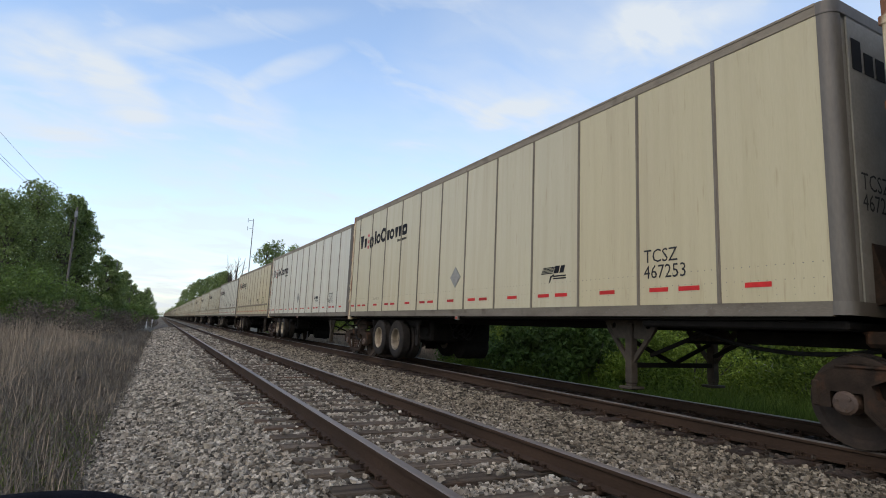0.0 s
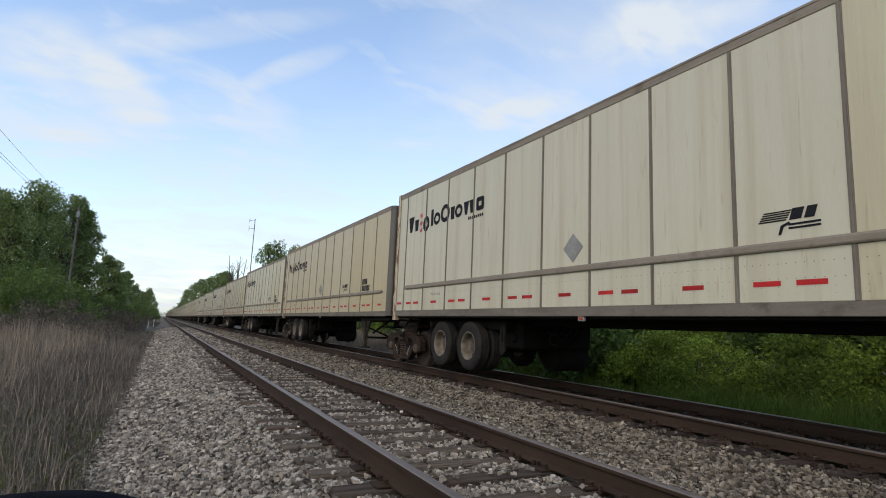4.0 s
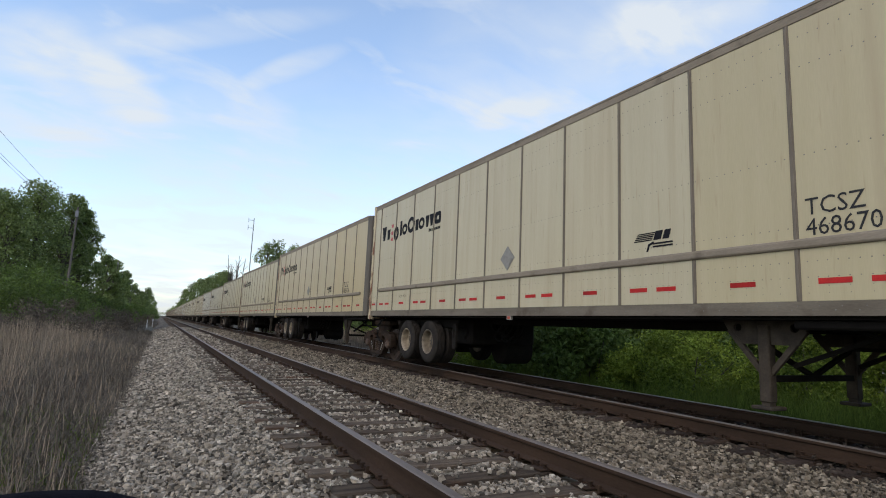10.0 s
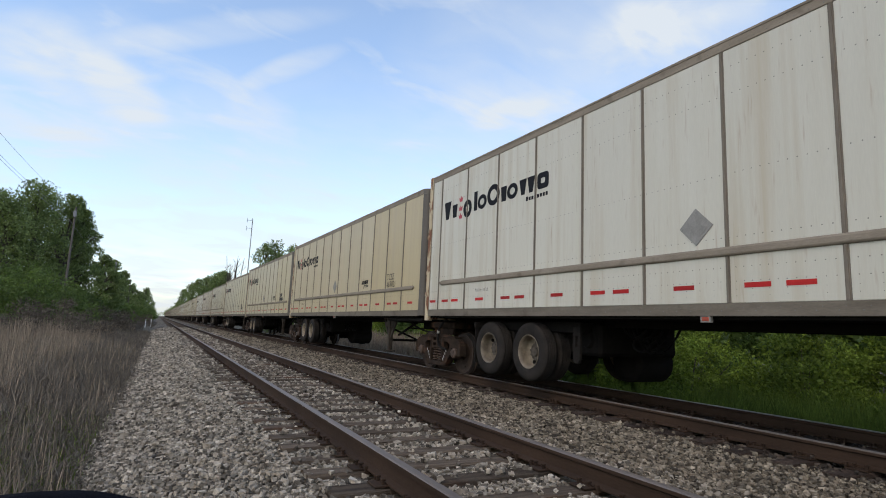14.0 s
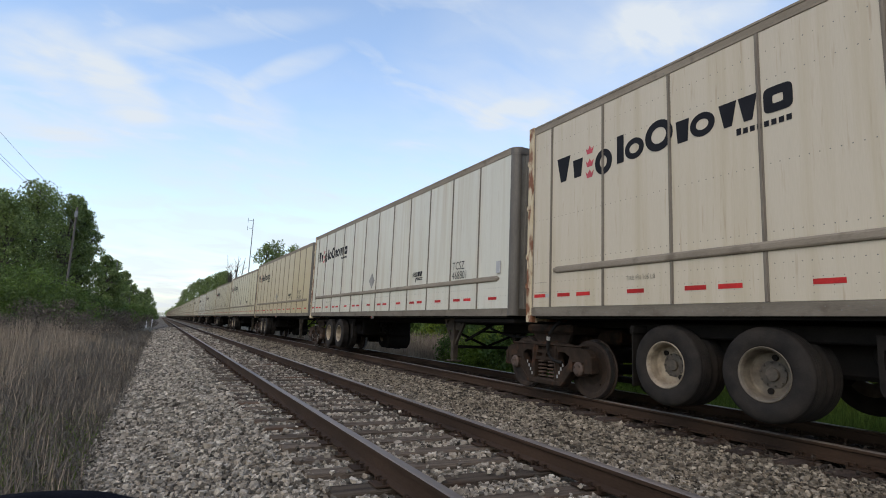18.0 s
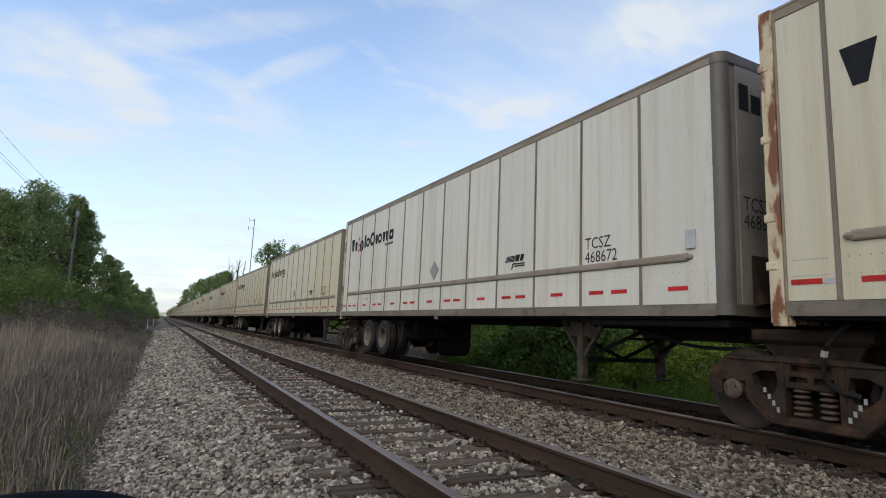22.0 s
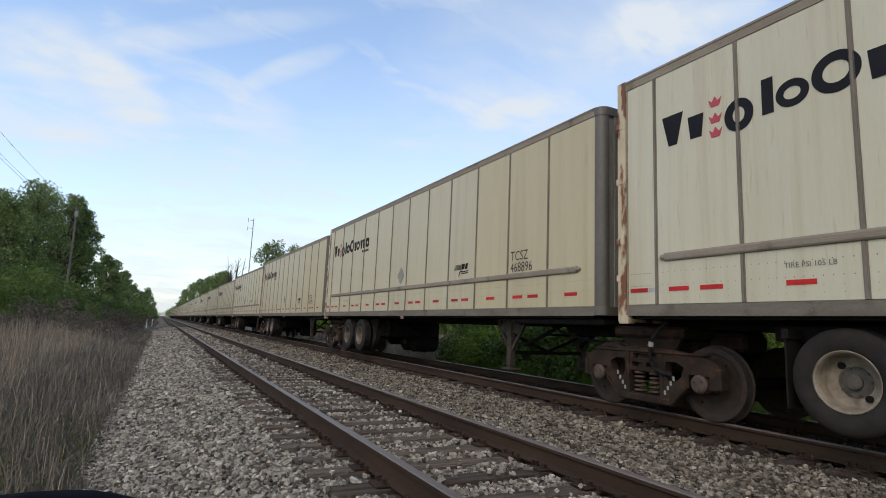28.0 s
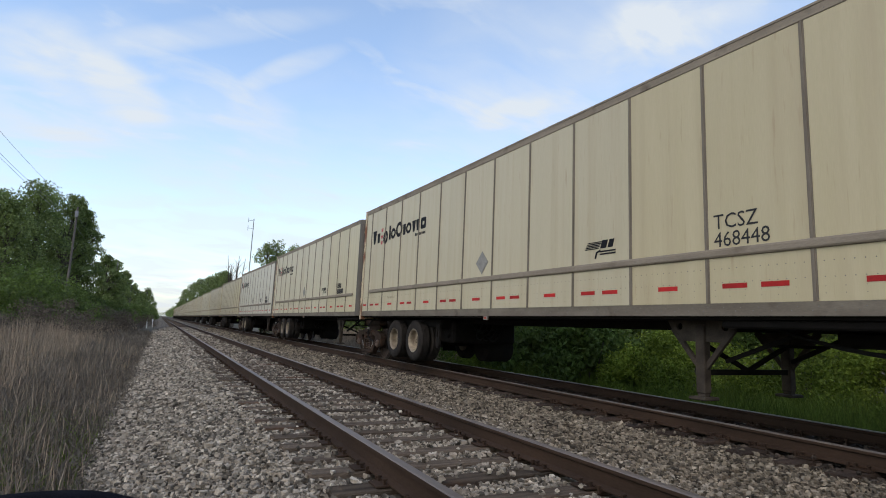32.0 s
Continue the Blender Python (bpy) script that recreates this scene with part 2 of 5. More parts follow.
M = dict(
    paint=surface("panel_paint", (0.6, 0.57, 0.46), (0.565, 0.53, 0.415), rough=0.42, paint=True, grain=0.035, scale=1.6, fine=30, bump=0.04, stretch=(1, 3.0, 0.28),
                  stain=(0.40, 0.32, 0.19), stain_at=(0.48, 0.90), stain_scale=1.7, stain_stretch=(1, 3.2, 0.12), streak=(0.30, 0.19, 0.10)),
    post=surface("weathered_aluminium", (0.20, 0.168, 0.128), (0.145, 0.12, 0.09), spec=0.25, rough=0.7, metal=0.0, scale=5, fine=40, bump=0.1, stretch=(1, 1, 0.3)),
    rail=surface("side_rail_aluminium", (0.265, 0.222, 0.165), (0.195, 0.16, 0.115), spec=0.25, rough=0.7, metal=0.0, scale=3, fine=50, bump=0.1, stretch=(1, 0.4, 2),
                 stain=(0.10, 0.075, 0.05), stain_at=(0.58, 0.8), stain_scale=3.0),
    sill=surface("grimy_sill_aluminium", (0.185, 0.158, 0.12), (0.125, 0.104, 0.077), spec=0.2, rough=0.75, scale=3, fine=50, bump=0.1, stretch=(1, 0.4, 2),
                 stain=(0.075, 0.056, 0.038), stain_at=(0.56, 0.78), stain_scale=3.0),
    rivet=surface("rivet_steel", (0.16, 0.15, 0.13), rough=0.6, bump=0),
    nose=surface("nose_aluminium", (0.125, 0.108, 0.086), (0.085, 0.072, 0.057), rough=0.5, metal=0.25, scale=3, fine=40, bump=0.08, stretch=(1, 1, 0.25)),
    # grey-white front wall, darkened so the colour carries that face's shade
    nosewall=surface("nose_panel_shaded_paint", (0.25, 0.235, 0.205), (0.17, 0.158, 0.135), rough=0.5, scale=2, fine=30, bump=0.05),
    rust_cream=surface("rusty_cream_steel", (0.55, 0.46, 0.30), (0.45, 0.36, 0.22), rough=0.7, scale=3, fine=60, bump=0.3,
                       stain=(0.17, 0.062, 0.022), stain_at=(0.49, 0.58), stain_scale=7.0, stain_stretch=(1, 1, 0.35)),
    red=surface("red_reflector", (0.46, 0.022, 0.02), (0.34, 0.018, 0.016), rough=0.6, spec=0.2, scale=9, bump=0, rand=0.25),
    silver=surface("silver_reflector", (0.45, 0.44, 0.42), rough=0.4, bump=0),
    mark=surface("dark_lettering", (0.011, 0.011, 0.013), (0.016, 0.016, 0.018), spec=0.12, rough=0.7, bump=0),
    crown=surface("red_emblem", (0.50, 0.05, 0.06), rough=0.5, bump=0),
    placard=surface("placard_metal", (0.27, 0.255, 0.225), (0.2, 0.19, 0.165), rough=0.6, metal=0.0, scale=8, bump=0.1),
    # near-black: the shade below the trailers is part of this colour
    dark=surface("grimy_shaded_underframe", (0.014, 0.012, 0.010), (0.009, 0.008, 0.007), spec=0.1, rough=0.95, scale=6, fine=50, bump=0.3),
    gear=surface("dusty_grey_steel", (0.068, 0.054, 0.040), (0.032, 0.026, 0.020), spec=0.2, rough=0.9, scale=6, fine=50, bump=0.3),
    tyre=surface("tyre_rubber", (0.018, 0.016, 0.0145), (0.034, 0.029, 0.024), spec=0.12, rough=0.95, scale=5, fine=70, bump=0.3),
    rim=surface("dusty_wheel_rim", (0.25, 0.205, 0.14), (0.11, 0.083, 0.054), rough=0.7, metal=0.0, scale=7, fine=40, bump=0.15, rand=0.45),
    hub=surface("hub_steel", (0.095, 0.078, 0.056), (0.04, 0.033, 0.025), rough=0.75, metal=0.0, scale=12, bump=0.2),
    flap=surface("mud_flap_rubber", (0.012, 0.011, 0.010), (0.022, 0.019, 0.016), spec=0.08, rough=0.95, scale=5, bump=0.2),
    bogie=surface("rusty_cast_steel", (0.038, 0.026, 0.018), (0.020, 0.014, 0.010), spec=0.12, rough=0.9, scale=6, fine=45, bump=0.4, stain=(0.075, 0.036, 0.02), stain_at=(0.55, 0.75), stain_scale=5),
    wheel=surface("wheel_steel", (0.05, 0.034, 0.024), (0.03, 0.022, 0.017), spec=0.2, rough=0.8, metal=0.0, scale=9, fine=50, bump=0.2),
    tread=surface("worn_wheel_tread", (0.35, 0.34, 0.33), rough=0.3, metal=0.9, bump=0),
    bearing=surface("bearing_cap", (0.085, 0.05, 0.03), (0.05, 0.032, 0.022), rough=0.7, scale=10, bump=0.3),
    stencil=surface("faded_stencil", (0.30, 0.29, 0.26), rough=0.8, bump=0),
    numeral=surface("black_numeral_paint", (0.024, 0.024, 0.025), (0.035, 0.034, 0.033), spec=0.2, rough=0.7, scale=12, bump=0),
    faint=surface("faded_black_paint", (0.15, 0.14, 0.115), rough=0.8, spec=0.2, bump=0),
    white=surface("white_stencil", (0.6, 0.6, 0.57), rough=0.6, bump=0),
    railside=surface("rusty_rail", (0.050, 0.030, 0.019), (0.030, 0.019, 0.0125), spec=0.15, rough=0.95, scale=3, fine=60, bump=0.3, stretch=(1, 0.3, 1)),
    railtop=surface("worn_rail_head", (0.15, 0.122, 0.1), (0.09, 0.07, 0.055), spec=0.4, rough=0.5, metal=0.0, scale=3, fine=40, bump=0.06, stretch=(1, 0.08, 1)),
    railshine=surface("polished_rail_head", (0.36, 0.33, 0.30), (0.28, 0.26, 0.235), rough=0.35, metal=0.95, scale=3, fine=40, bump=0.03, stretch=(1, 0.08, 1)),
    tie=surface("weathered_creosote_oak", (0.16, 0.122, 0.088), (0.07, 0.053, 0.039), spec=0.1, rough=1.0, scale=5, fine=70, bump=0.7, stretch=(0.25, 3.5, 3.5), rand=0.3,
                stain=(0.13, 0.066, 0.038), stain_at=(0.58, 0.78), stain_scale=1.4, dist=0.02),
    stone=surface("ballast_stone", (0.35, 0.305, 0.237), (0.12, 0.095, 0.068), rough=0.95, scale=9, fine=90, bump=0.5, island=0.78, spec=0.2),
    stonepiece=surface("ballast_stone_loose", (0.35, 0.305, 0.237), (0.12, 0.095, 0.068), rough=0.95, scale=9, fine=90, bump=0.5, rand=0.78, spec=0.2),
    # browner stone, also darkened to hold the shade beside the train
    dustshade=surface("brown_dusted_shaded_stone", (0.245, 0.206, 0.15), (0.072, 0.055, 0.038), rough=0.95, scale=9, fine=90, bump=0.5, island=0.8, spec=0.15),
    # stone and tie colours with the train's shadow painted in
    shadestone=surface("train_shade_stone", (0.085, 0.066, 0.05), (0.045, 0.035, 0.027), rough=0.9, scale=9, fine=90, bump=0.5, island=0.6, spec=0.2),
    shadetie=surface("train_shade_tie", (0.072, 0.049, 0.036), (0.04, 0.028, 0.021), rough=0.95, spec=0.2, scale=5, fine=70, bump=0.7, stretch=(0.25, 3.5, 3.5), rand=0.3, dist=0.02),
    soil=surface("soil_and_litter", (0.10, 0.085, 0.06), (0.06, 0.055, 0.035), rough=1.0, scale=0.6, fine=25, bump=0.6, coords="Object", dist=0.05),
    wood=surface("grey_pole_wood", (0.12, 0.105, 0.09), (0.08, 0.07, 0.06), rough=0.9, scale=4, fine=60, bump=0.4, stretch=(4, 4, 0.3)),
    steel=surface("galvanised_steel", (0.22, 0.22, 0.22), (0.16, 0.16, 0.16), rough=0.5, metal=0.5, bump=0.05),
    bark=surface("bark", (0.085, 0.07, 0.055), (0.05, 0.042, 0.034), rough=0.95, scale=6, fine=30, bump=0.8, stretch=(3, 3, 0.5), dist=0.03),
    leaf=surface("green_leaves", (0.128, 0.186, 0.033), (0.06, 0.095, 0.019), rough=0.6, scale=0.5, fine=6, bump=0, thin=0.4, island=0.4),
    leaf2=surface("dark_poplar_leaves", (0.19, 0.245, 0.07), (0.12, 0.165, 0.048), rough=0.55, scale=0.5, fine=6, bump=0, thin=0.4, island=0.4),
    # strong mottling paints lit clumps and shadows into the bright green leaves
    bush=surface("shade_mottled_shrub_leaves", (0.245, 0.325, 0.046), (0.06, 0.092, 0.016), rough=0.75, spec=0.15, scale=0.6, fine=6, bump=0, thin=0.4, island=0.4),
    darkleaf=surface("dark_shrub_leaves", (0.105, 0.16, 0.036), (0.05, 0.082, 0.02), rough=0.7, spec=0.2, scale=0.6, fine=6, bump=0, thin=0.35, island=0.45),
    reed=surface("dry_reeds", (0.335, 0.262, 0.18), (0.2, 0.153, 0.105), rough=0.9, scale=0.7, fine=8, bump=0, island=0.35),
    weed=surface("grey_dead_weeds", (0.18, 0.15, 0.112), (0.095, 0.079, 0.058), rough=0.95, scale=0.9, fine=8, bump=0, island=0.4),
    brush=surface("brown_brush", (0.135, 0.108, 0.076), (0.07, 0.056, 0.039), rough=0.95, scale=0.9, fine=8, bump=0, island=0.4),
    grass=surface("green_grass", (0.15, 0.205, 0.036), (0.085, 0.122, 0.022), rough=0.85, spec=0.15, scale=0.7, fine=8, bump=0, thin=0.4, island=0.35),
    smear=surface("faded_red_smear", (0.50, 0.24, 0.19), (0.55, 0.36, 0.28), rough=0.6, scale=5, bump=0),
    amber=surface("lamp_lens", (0.40, 0.06, 0.025), (0.28, 0.05, 0.025), rough=0.35, bump=0),
    cable=surface("black_cable", (0.015, 0.014, 0.013), spec=0.12, rough=0.8, bump=0),
    cloth=surface("dark_blue_nylon", (0.003, 0.0035, 0.008), (0.002, 0.002, 0.004), spec=0.05, rough=1.0, scale=20, fine=200, bump=0.2),
)


def ballast_material(name, base, other):
    m = surface(name, base, other, rough=1.0, spec=0.05, scale=0.7, fine=30, bump=0.0)
    nt = m.node_tree
    n, ln = nt.nodes.new, nt.links.new
    bs = nt.nodes["Principled BSDF"]
    tc, v = n("ShaderNodeTexCoord"), n("ShaderNodeTexVoronoi")
    v.inputs["Scale"].default_value = 17.0
    ln(tc.outputs["Object"], v.inputs["Vector"])
    src = bs.inputs["Base Color"].links[0].from_socket
    hue = n("ShaderNodeSeparateColor"); ln(v.outputs["Color"], hue.inputs[0])
    rr = n("ShaderNodeMapRange"); rr.inputs["To Min"].default_value, rr.inputs["To Max"].default_value = 0.45, 1.45
    ln(hue.outputs[0], rr.inputs["Value"])
    hs = n("ShaderNodeHueSaturation"); ln(src, hs.inputs["Color"]); ln(rr.outputs[0], hs.inputs["Value"])
    ln(hs.outputs[0], bs.inputs["Base Color"])
    bp = n("ShaderNodeBump"); bp.inputs["Strength"].default_value = 1.0; bp.inputs["Distance"].default_value = 0.04
    bp.invert = True
    ln(v.outputs["Distance"], bp.inputs["Height"]); ln(bp.outputs[0], bs.inputs["Normal"])
    return m


M["ballast"] = ballast_material("ballast_bed", (0.165, 0.145, 0.118), (0.11, 0.095, 0.077))
# darker bed colour stands for the shade under the train
M["shadebed"] = ballast_material("train_shade_ballast_bed", (0.05, 0.04, 0.031), (0.03, 0.024, 0.019))


# ---- mesh helpers ----
def mesh_of(bm, name, mats, smooth=False):
    me = bpy.data.meshes.new(name)
    bmesh.ops.recalc_face_normals(bm, faces=bm.faces[:])
    bm.to_mesh(me)
    bm.free()
    for m in (mats if isinstance(mats, (list, tuple)) else [mats]):
        me.materials.append(m)
    if smooth:
        me.polygons.foreach_set("use_smooth", [True] * len(me.polygons))
    return me


def part(name, bm, material, parent, label="", smooth=False):
    """One mesh under a thing or a part."""
    ob = new(name, bm if isinstance(bm, bpy.types.Mesh) else mesh_of(bm, name, material, smooth))
    ob.parent = parent
    if label:
        tagged(ob, label)
    return ob


def thing(name, label, category, group="", kind=""):
    return tagged(new(name), label, category, group, kind)


def box(bm, x0, x1, y0, y1, z0, z1, bevel=0.0, mi=0):
    g = bmesh.ops.create_cube(bm, size=1.0, matrix=Matrix.Translation(((x0 + x1) / 2, (y0 + y1) / 2, (z0 + z1) / 2)) @ Matrix.Diagonal((abs(x1 - x0), abs(y1 - y0), abs(z1 - z0), 1)))
    faces = {f for v in g["verts"] for f in v.link_faces}
    if bevel:
        e = list({e for v in g["verts"] for e in v.link_edges})
        r = bmesh.ops.bevel(bm, geom=e, offset=bevel, segments=1, affect="EDGES")
        faces = {f for f in faces if f.is_valid} | set(r["faces"])
    for f in faces:
        f.material_index = mi
    return bm


def bar(bm, a, b, w, d=None, mi=0):
    """A square bar from a to b."""
    a, b = Vector(a), Vector(b)
    q = (b - a).to_track_quat("Z", "Y").to_matrix().to_4x4()
    g = bmesh.ops.create_cube(bm, size=1.0, matrix=Matrix.Translation((a + b) / 2) @ q @ Matrix.Diagonal((w, d or w, (b - a).length, 1)))
    for f in {f for v in g["verts"] for f in v.link_faces}:
        f.material_index = mi
    return bm


def tube(bm, pts, radii, seg=8, mi=0):
    """A tapered tube along points."""
    rings = []
    pts = [Vector(p) for p in pts]
    for i, p in enumerate(pts):
        d = (pts[min(i + 1, len(pts) - 1)] - pts[max(i - 1, 0)]).normalized()
        a = d.orthogonal().normalized() if abs(d.z) < 0.95 else Vector((1, 0, 0))
        a = (a - d * a.dot(d)).normalized()
        b = d.cross(a)
        r = radii[i] if isinstance(radii, (list, tuple)) else radii
        rings.append([bm.verts.new(p + (a * math.cos(k * math.tau / seg) + b * math.sin(k * math.tau / seg)) * r) for k in range(seg)])
    for u, v in zip(rings, rings[1:]):
        for k in range(seg):
            f = bm.faces.new((u[k], u[(k + 1) % seg], v[(k + 1) % seg], v[k]))
            f.material_index = mi
    for ring in (rings[0], rings[-1]):
        bm.faces.new(ring).material_index = mi
    return bm


def lathe(bm, profile, centre=(0, 0, 0), seg=32, mi=None, cap=True):
    """Turn a profile of (radius, x) about the x axis."""
    c = Vector(centre)
    rings = []
    for r, x in profile:
        rings.append([bm.verts.new(c + Vector((x, r * math.cos(k * math.tau / seg), r * math.sin(k * math.tau / seg)))) for k in range(seg)])
    for i, (u, v) in enumerate(zip(rings, rings[1:])):
        for k in range(seg):
            f = bm.faces.new((u[k], u[(k + 1) % seg], v[(k + 1) % seg], v[k]))
            f.material_index = mi[i] if mi else 0
    for ring in (rings[0], rings[-1]) if cap else ():
        bm.faces.new(ring).material_index = mi[-1] if mi else 0
    return bm


def slab(bm, pts, x0, x1, mi=0):
    """A flat outline in (y, z), thick from x0 to x1."""
    a = [bm.verts.new((x0, y, z)) for y, z in pts]
    b = [bm.verts.new((x1, y, z)) for y, z in pts]
    n = len(pts)
    fs = [bm.faces.new(a), bm.faces.new(b[::-1])]
    fs += [bm.faces.new((a[k], b[k], b[(k + 1) % n], a[(k + 1) % n])) for k in range(n)]
    for f in fs:
        f.material_index = mi
    return bm


def cut_plate(bm, outer, holes, x0, x1):
    """A plate in (y, z) with holes through it, thick from x0 to x1."""
    edges = []
    for loop in (outer, *holes):
        vs = [bm.verts.new((x0, y, z)) for y, z in loop]
        edges += [bm.edges.new((a, b)) for a, b in zip(vs, vs[1:] + vs[:1])]
    faces = [g for g in bmesh.ops.triangle_fill(bm, edges=edges, use_beauty=True)["geom"] if isinstance(g, bmesh.types.BMFace)]
    g = bmesh.ops.extrude_face_region(bm, geom=faces, use_keep_orig=True)
    for v in g["geom"]:
        if isinstance(v, bmesh.types.BMVert):
            v.co.x = x1
    return bm


def raw_mesh(name, verts, faces_per, mat, smooth=False):
    """A mesh from numpy: verts (n, 3), faces (m, k)."""
    me = bpy.data.meshes.new(name)
    nf, k = faces_per.shape
    me.vertices.add(len(verts)); me.vertices.foreach_set("co", verts.astype(np.float32).ravel())
    me.loops.add(nf * k); me.loops.foreach_set("vertex_index", faces_per.astype(np.int32).ravel())
    me.polygons.add(nf); me.polygons.foreach_set("loop_start", np.arange(0, nf * k, k, dtype=np.int32))
    me.update(calc_edges=True)
    me.materials.append(mat)
    me.polygons.foreach_set("use_smooth", np.full(nf, smooth, dtype=bool))
    return me


def text_mesh(body, size, mat, name="lettering"):
    cu = bpy.data.curves.new(name, "FONT")
    cu.body, cu.size, cu.resolution_u, cu.space_line = body, size, 2, 0.84
    ob = bpy.data.objects.new(name, cu)
    scene.collection.objects.link(ob)
    me = bpy.data.meshes.new_from_object(ob)
    bpy.data.objects.remove(ob)
    bpy.data.curves.remove(cu)
    me.name = name
    me.materials.clear()
    me.materials.append(mat)
    return me


# ---- ground, ballast, tracks ----
GAUGE = 1.505          # between rail head centres
NEAR_X, FAR_X = 2.478, 7.076
PROFILE = [(-0.55, -0.72), (-0.15, -0.56), (0.55, -0.33), (1.0, -0.245), (1.6, -0.235), (3.4, -0.235), (3.95, -0.26), (4.8, -0.30), (5.6, -0.25), (6.2, -0.235), (8.0, -0.235), (8.7, -0.25), (9.3, -0.45), (10.1, -0.80)]


def bed_z(x):
    return float(np.interp(x, [p[0] for p in PROFILE], [p[1] for p in PROFILE]))


def land_z(x):
    return float(np.interp(x, [-60, -6, -1.2, -0.4, 9.9, 12, 40], [-1.1, -1.0, -0.85, -0.74, -0.86, -0.9, -1.0]))


def strip(name, xs, zf, ys, mat, wobble=0.0):
    bm = bmesh.new()
    rows = [[bm.verts.new((x, y, zf(x) + (random.uniform(-wobble, wobble) if wobble and abs(y) < 60 else 0))) for x in xs] for y in ys]
    for a, b in zip(rows, rows[1:]):
        for k in range(len(xs) - 1):
            bm.faces.new((a[k], a[k + 1], b[k + 1], b[k]))
    return new(name, mesh_of(bm, name, mat, True))


ground = tagged(strip("ground", [-2500, -600, -60, -25, -12, -6, -3, -1.2, -0.4, 4.7, 9.9, 12, 16, 25, 40, 600, 2500], land_z,
                      [-2500, -300, -80, -20, 0, 10, 20, 30, 45, 60, 90, 140, 250, 500, 1000, 2500, 4500], M["soil"]), "brown soil with plant litter beside the railway", "ground", kind="structure")
ballast = tagged(strip("ballast", [p[0] for p in PROFILE], bed_z, [-300, -40, -6, 0] + [1.5 * k for k in range(1, 30)] + [60, 90, 140, 250, 500, 1400], M["ballast"], 0.012),
                 "grey crushed-stone ballast bed under both tracks", "ballast", kind="structure")
# strip below the train gets the bed with shade in its colour
ballast.data.materials.append(M["shadebed"])
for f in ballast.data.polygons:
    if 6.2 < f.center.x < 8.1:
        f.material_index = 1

TIE_STEP = 0.513


def rail_section(x):
    return [(x + a, b) for a, b in ((-0.076, -0.172), (0.076, -0.172), (0.076, -0.160), (0.014, -0.142), (0.010, -0.050), (0.036, -0.036), (0.037, -0.010), (0.028, 0.0), (-0.028, 0.0), (-0.037, -0.010), (-0.036, -0.036), (-0.010, -0.050), (-0.014, -0.142), (-0.076, -0.160))]


def rail_mesh(x, top):
    bm = bmesh.new()
    ys = [-300, 0, 30, 120, 1400]
    sec = rail_section(x)
    rows = [[bm.verts.new((a, y, b)) for a, b in sec] for y in ys]
    n = len(sec)
    for u, v in zip(rows, rows[1:]):
        for k in range(n):
            f = bm.faces.new((u[k], u[(k + 1) % n], v[(k + 1) % n], v[k]))
            f.material_index = 1 if k in (6, 7, 8) else 0
    return mesh_of(bm, "rail", [M["railside"], top])


def tie_mesh(seed, mat):
    rng = random.Random(seed)
    bm = bmesh.new()
    box(bm, -1.295, 1.295, -0.112, 0.112, -0.175, 0.0, 0.012)
    for v in bm.verts:
        v.co += Vector((rng.uniform(-0.02, 0.02), rng.uniform(-0.009, 0.009), rng.uniform(-0.006, 0.004)))
    return mesh_of(bm, "tie", mat)


def plate_mesh():
    bm = bmesh.new()
    box(bm, -0.175, 0.175, -0.09, 0.09, 0.0, 0.016, 0.004)
    for sx in (-0.10, 0.10):
        for sy in (-0.055, 0.055):
            box(bm, sx - 0.010, sx + 0.010, sy - 0.010, sy + 0.010, 0.016, 0.045)
            box(bm, sx - 0.02, sx + 0.02, sy - 0.016, sy + 0.016, 0.045, 0.06, 0.004)
    return mesh_of(bm, "tie_plate", M["railside"])


def anchor_mesh():
    bm = bmesh.new()
    box(bm, -0.095, 0.095, -0.012, 0.012, -0.03, 0.012, 0.003)
    box(bm, -0.10, -0.07, -0.014, 0.014, 0.0, 0.035, 0.003)
    box(bm, 0.07, 0.10, -0.014, 0.014, 0.0, 0.035, 0.003)
    return mesh_of(bm, "rail_anchor", M["railside"])


# the second set is darkened for the shade under the train
TIES, SHADED_TIES = [tie_mesh(k, M["tie"]) for k in range(6)], [tie_mesh(k, M["shadetie"]) for k in range(6)]
PLATE, ANCHOR = plate_mesh(), anchor_mesh()


def make_track(x, top, label, seed, near_n, ties):
    rng = random.Random(seed)
    tr = thing("railway_track", label, "railway track", "railway tracks", "structure")
    for s, head in zip((-0.5, 0.5), top):
        part("rail", rail_mesh(x + s * GAUGE, head), None, tr)
    start = 3.99 - 14 * TIE_STEP
    for k in range(150):
        y = start + k * TIE_STEP + rng.uniform(-0.03, 0.03)
        t = part("tie", rng.choice(ties), None, tr)
        t.matrix_basis = pose(x + rng.uniform(-0.04, 0.04), y, -0.188 + rng.uniform(-0.008, 0.004), 0, rng.uniform(-0.3, 0.3), rng.uniform(-1.2, 1.2))
        if k < near_n:
            for s in (-0.5, 0.5):
                p = part("tie_plate", PLATE, None, tr)
                p.matrix_basis = pose(x + s * GAUGE, y, -0.1865)
                if rng.random() < 0.7:
                    a = part("rail_anchor", ANCHOR, None, tr)
                    a.matrix_basis = pose(x + s * GAUGE, y + rng.choice((-0.135, 0.135)), -0.172)
    bm = bmesh.new()
    for k in range(150, 800):
        y = start + k * TIE_STEP
        box(bm, x - 1.29, x + 1.29, y - 0.11, y + 0.11, -0.25, -0.186)
    o = part("far_ties", bm, M["tie"], tr)
    tagged(o, kind="stuff")
    return tr


make_track(NEAR_X, (M["railtop"], M["railtop"]), "empty railway track, rusty rails on weathered wooden ties", 3, 50, TIES)
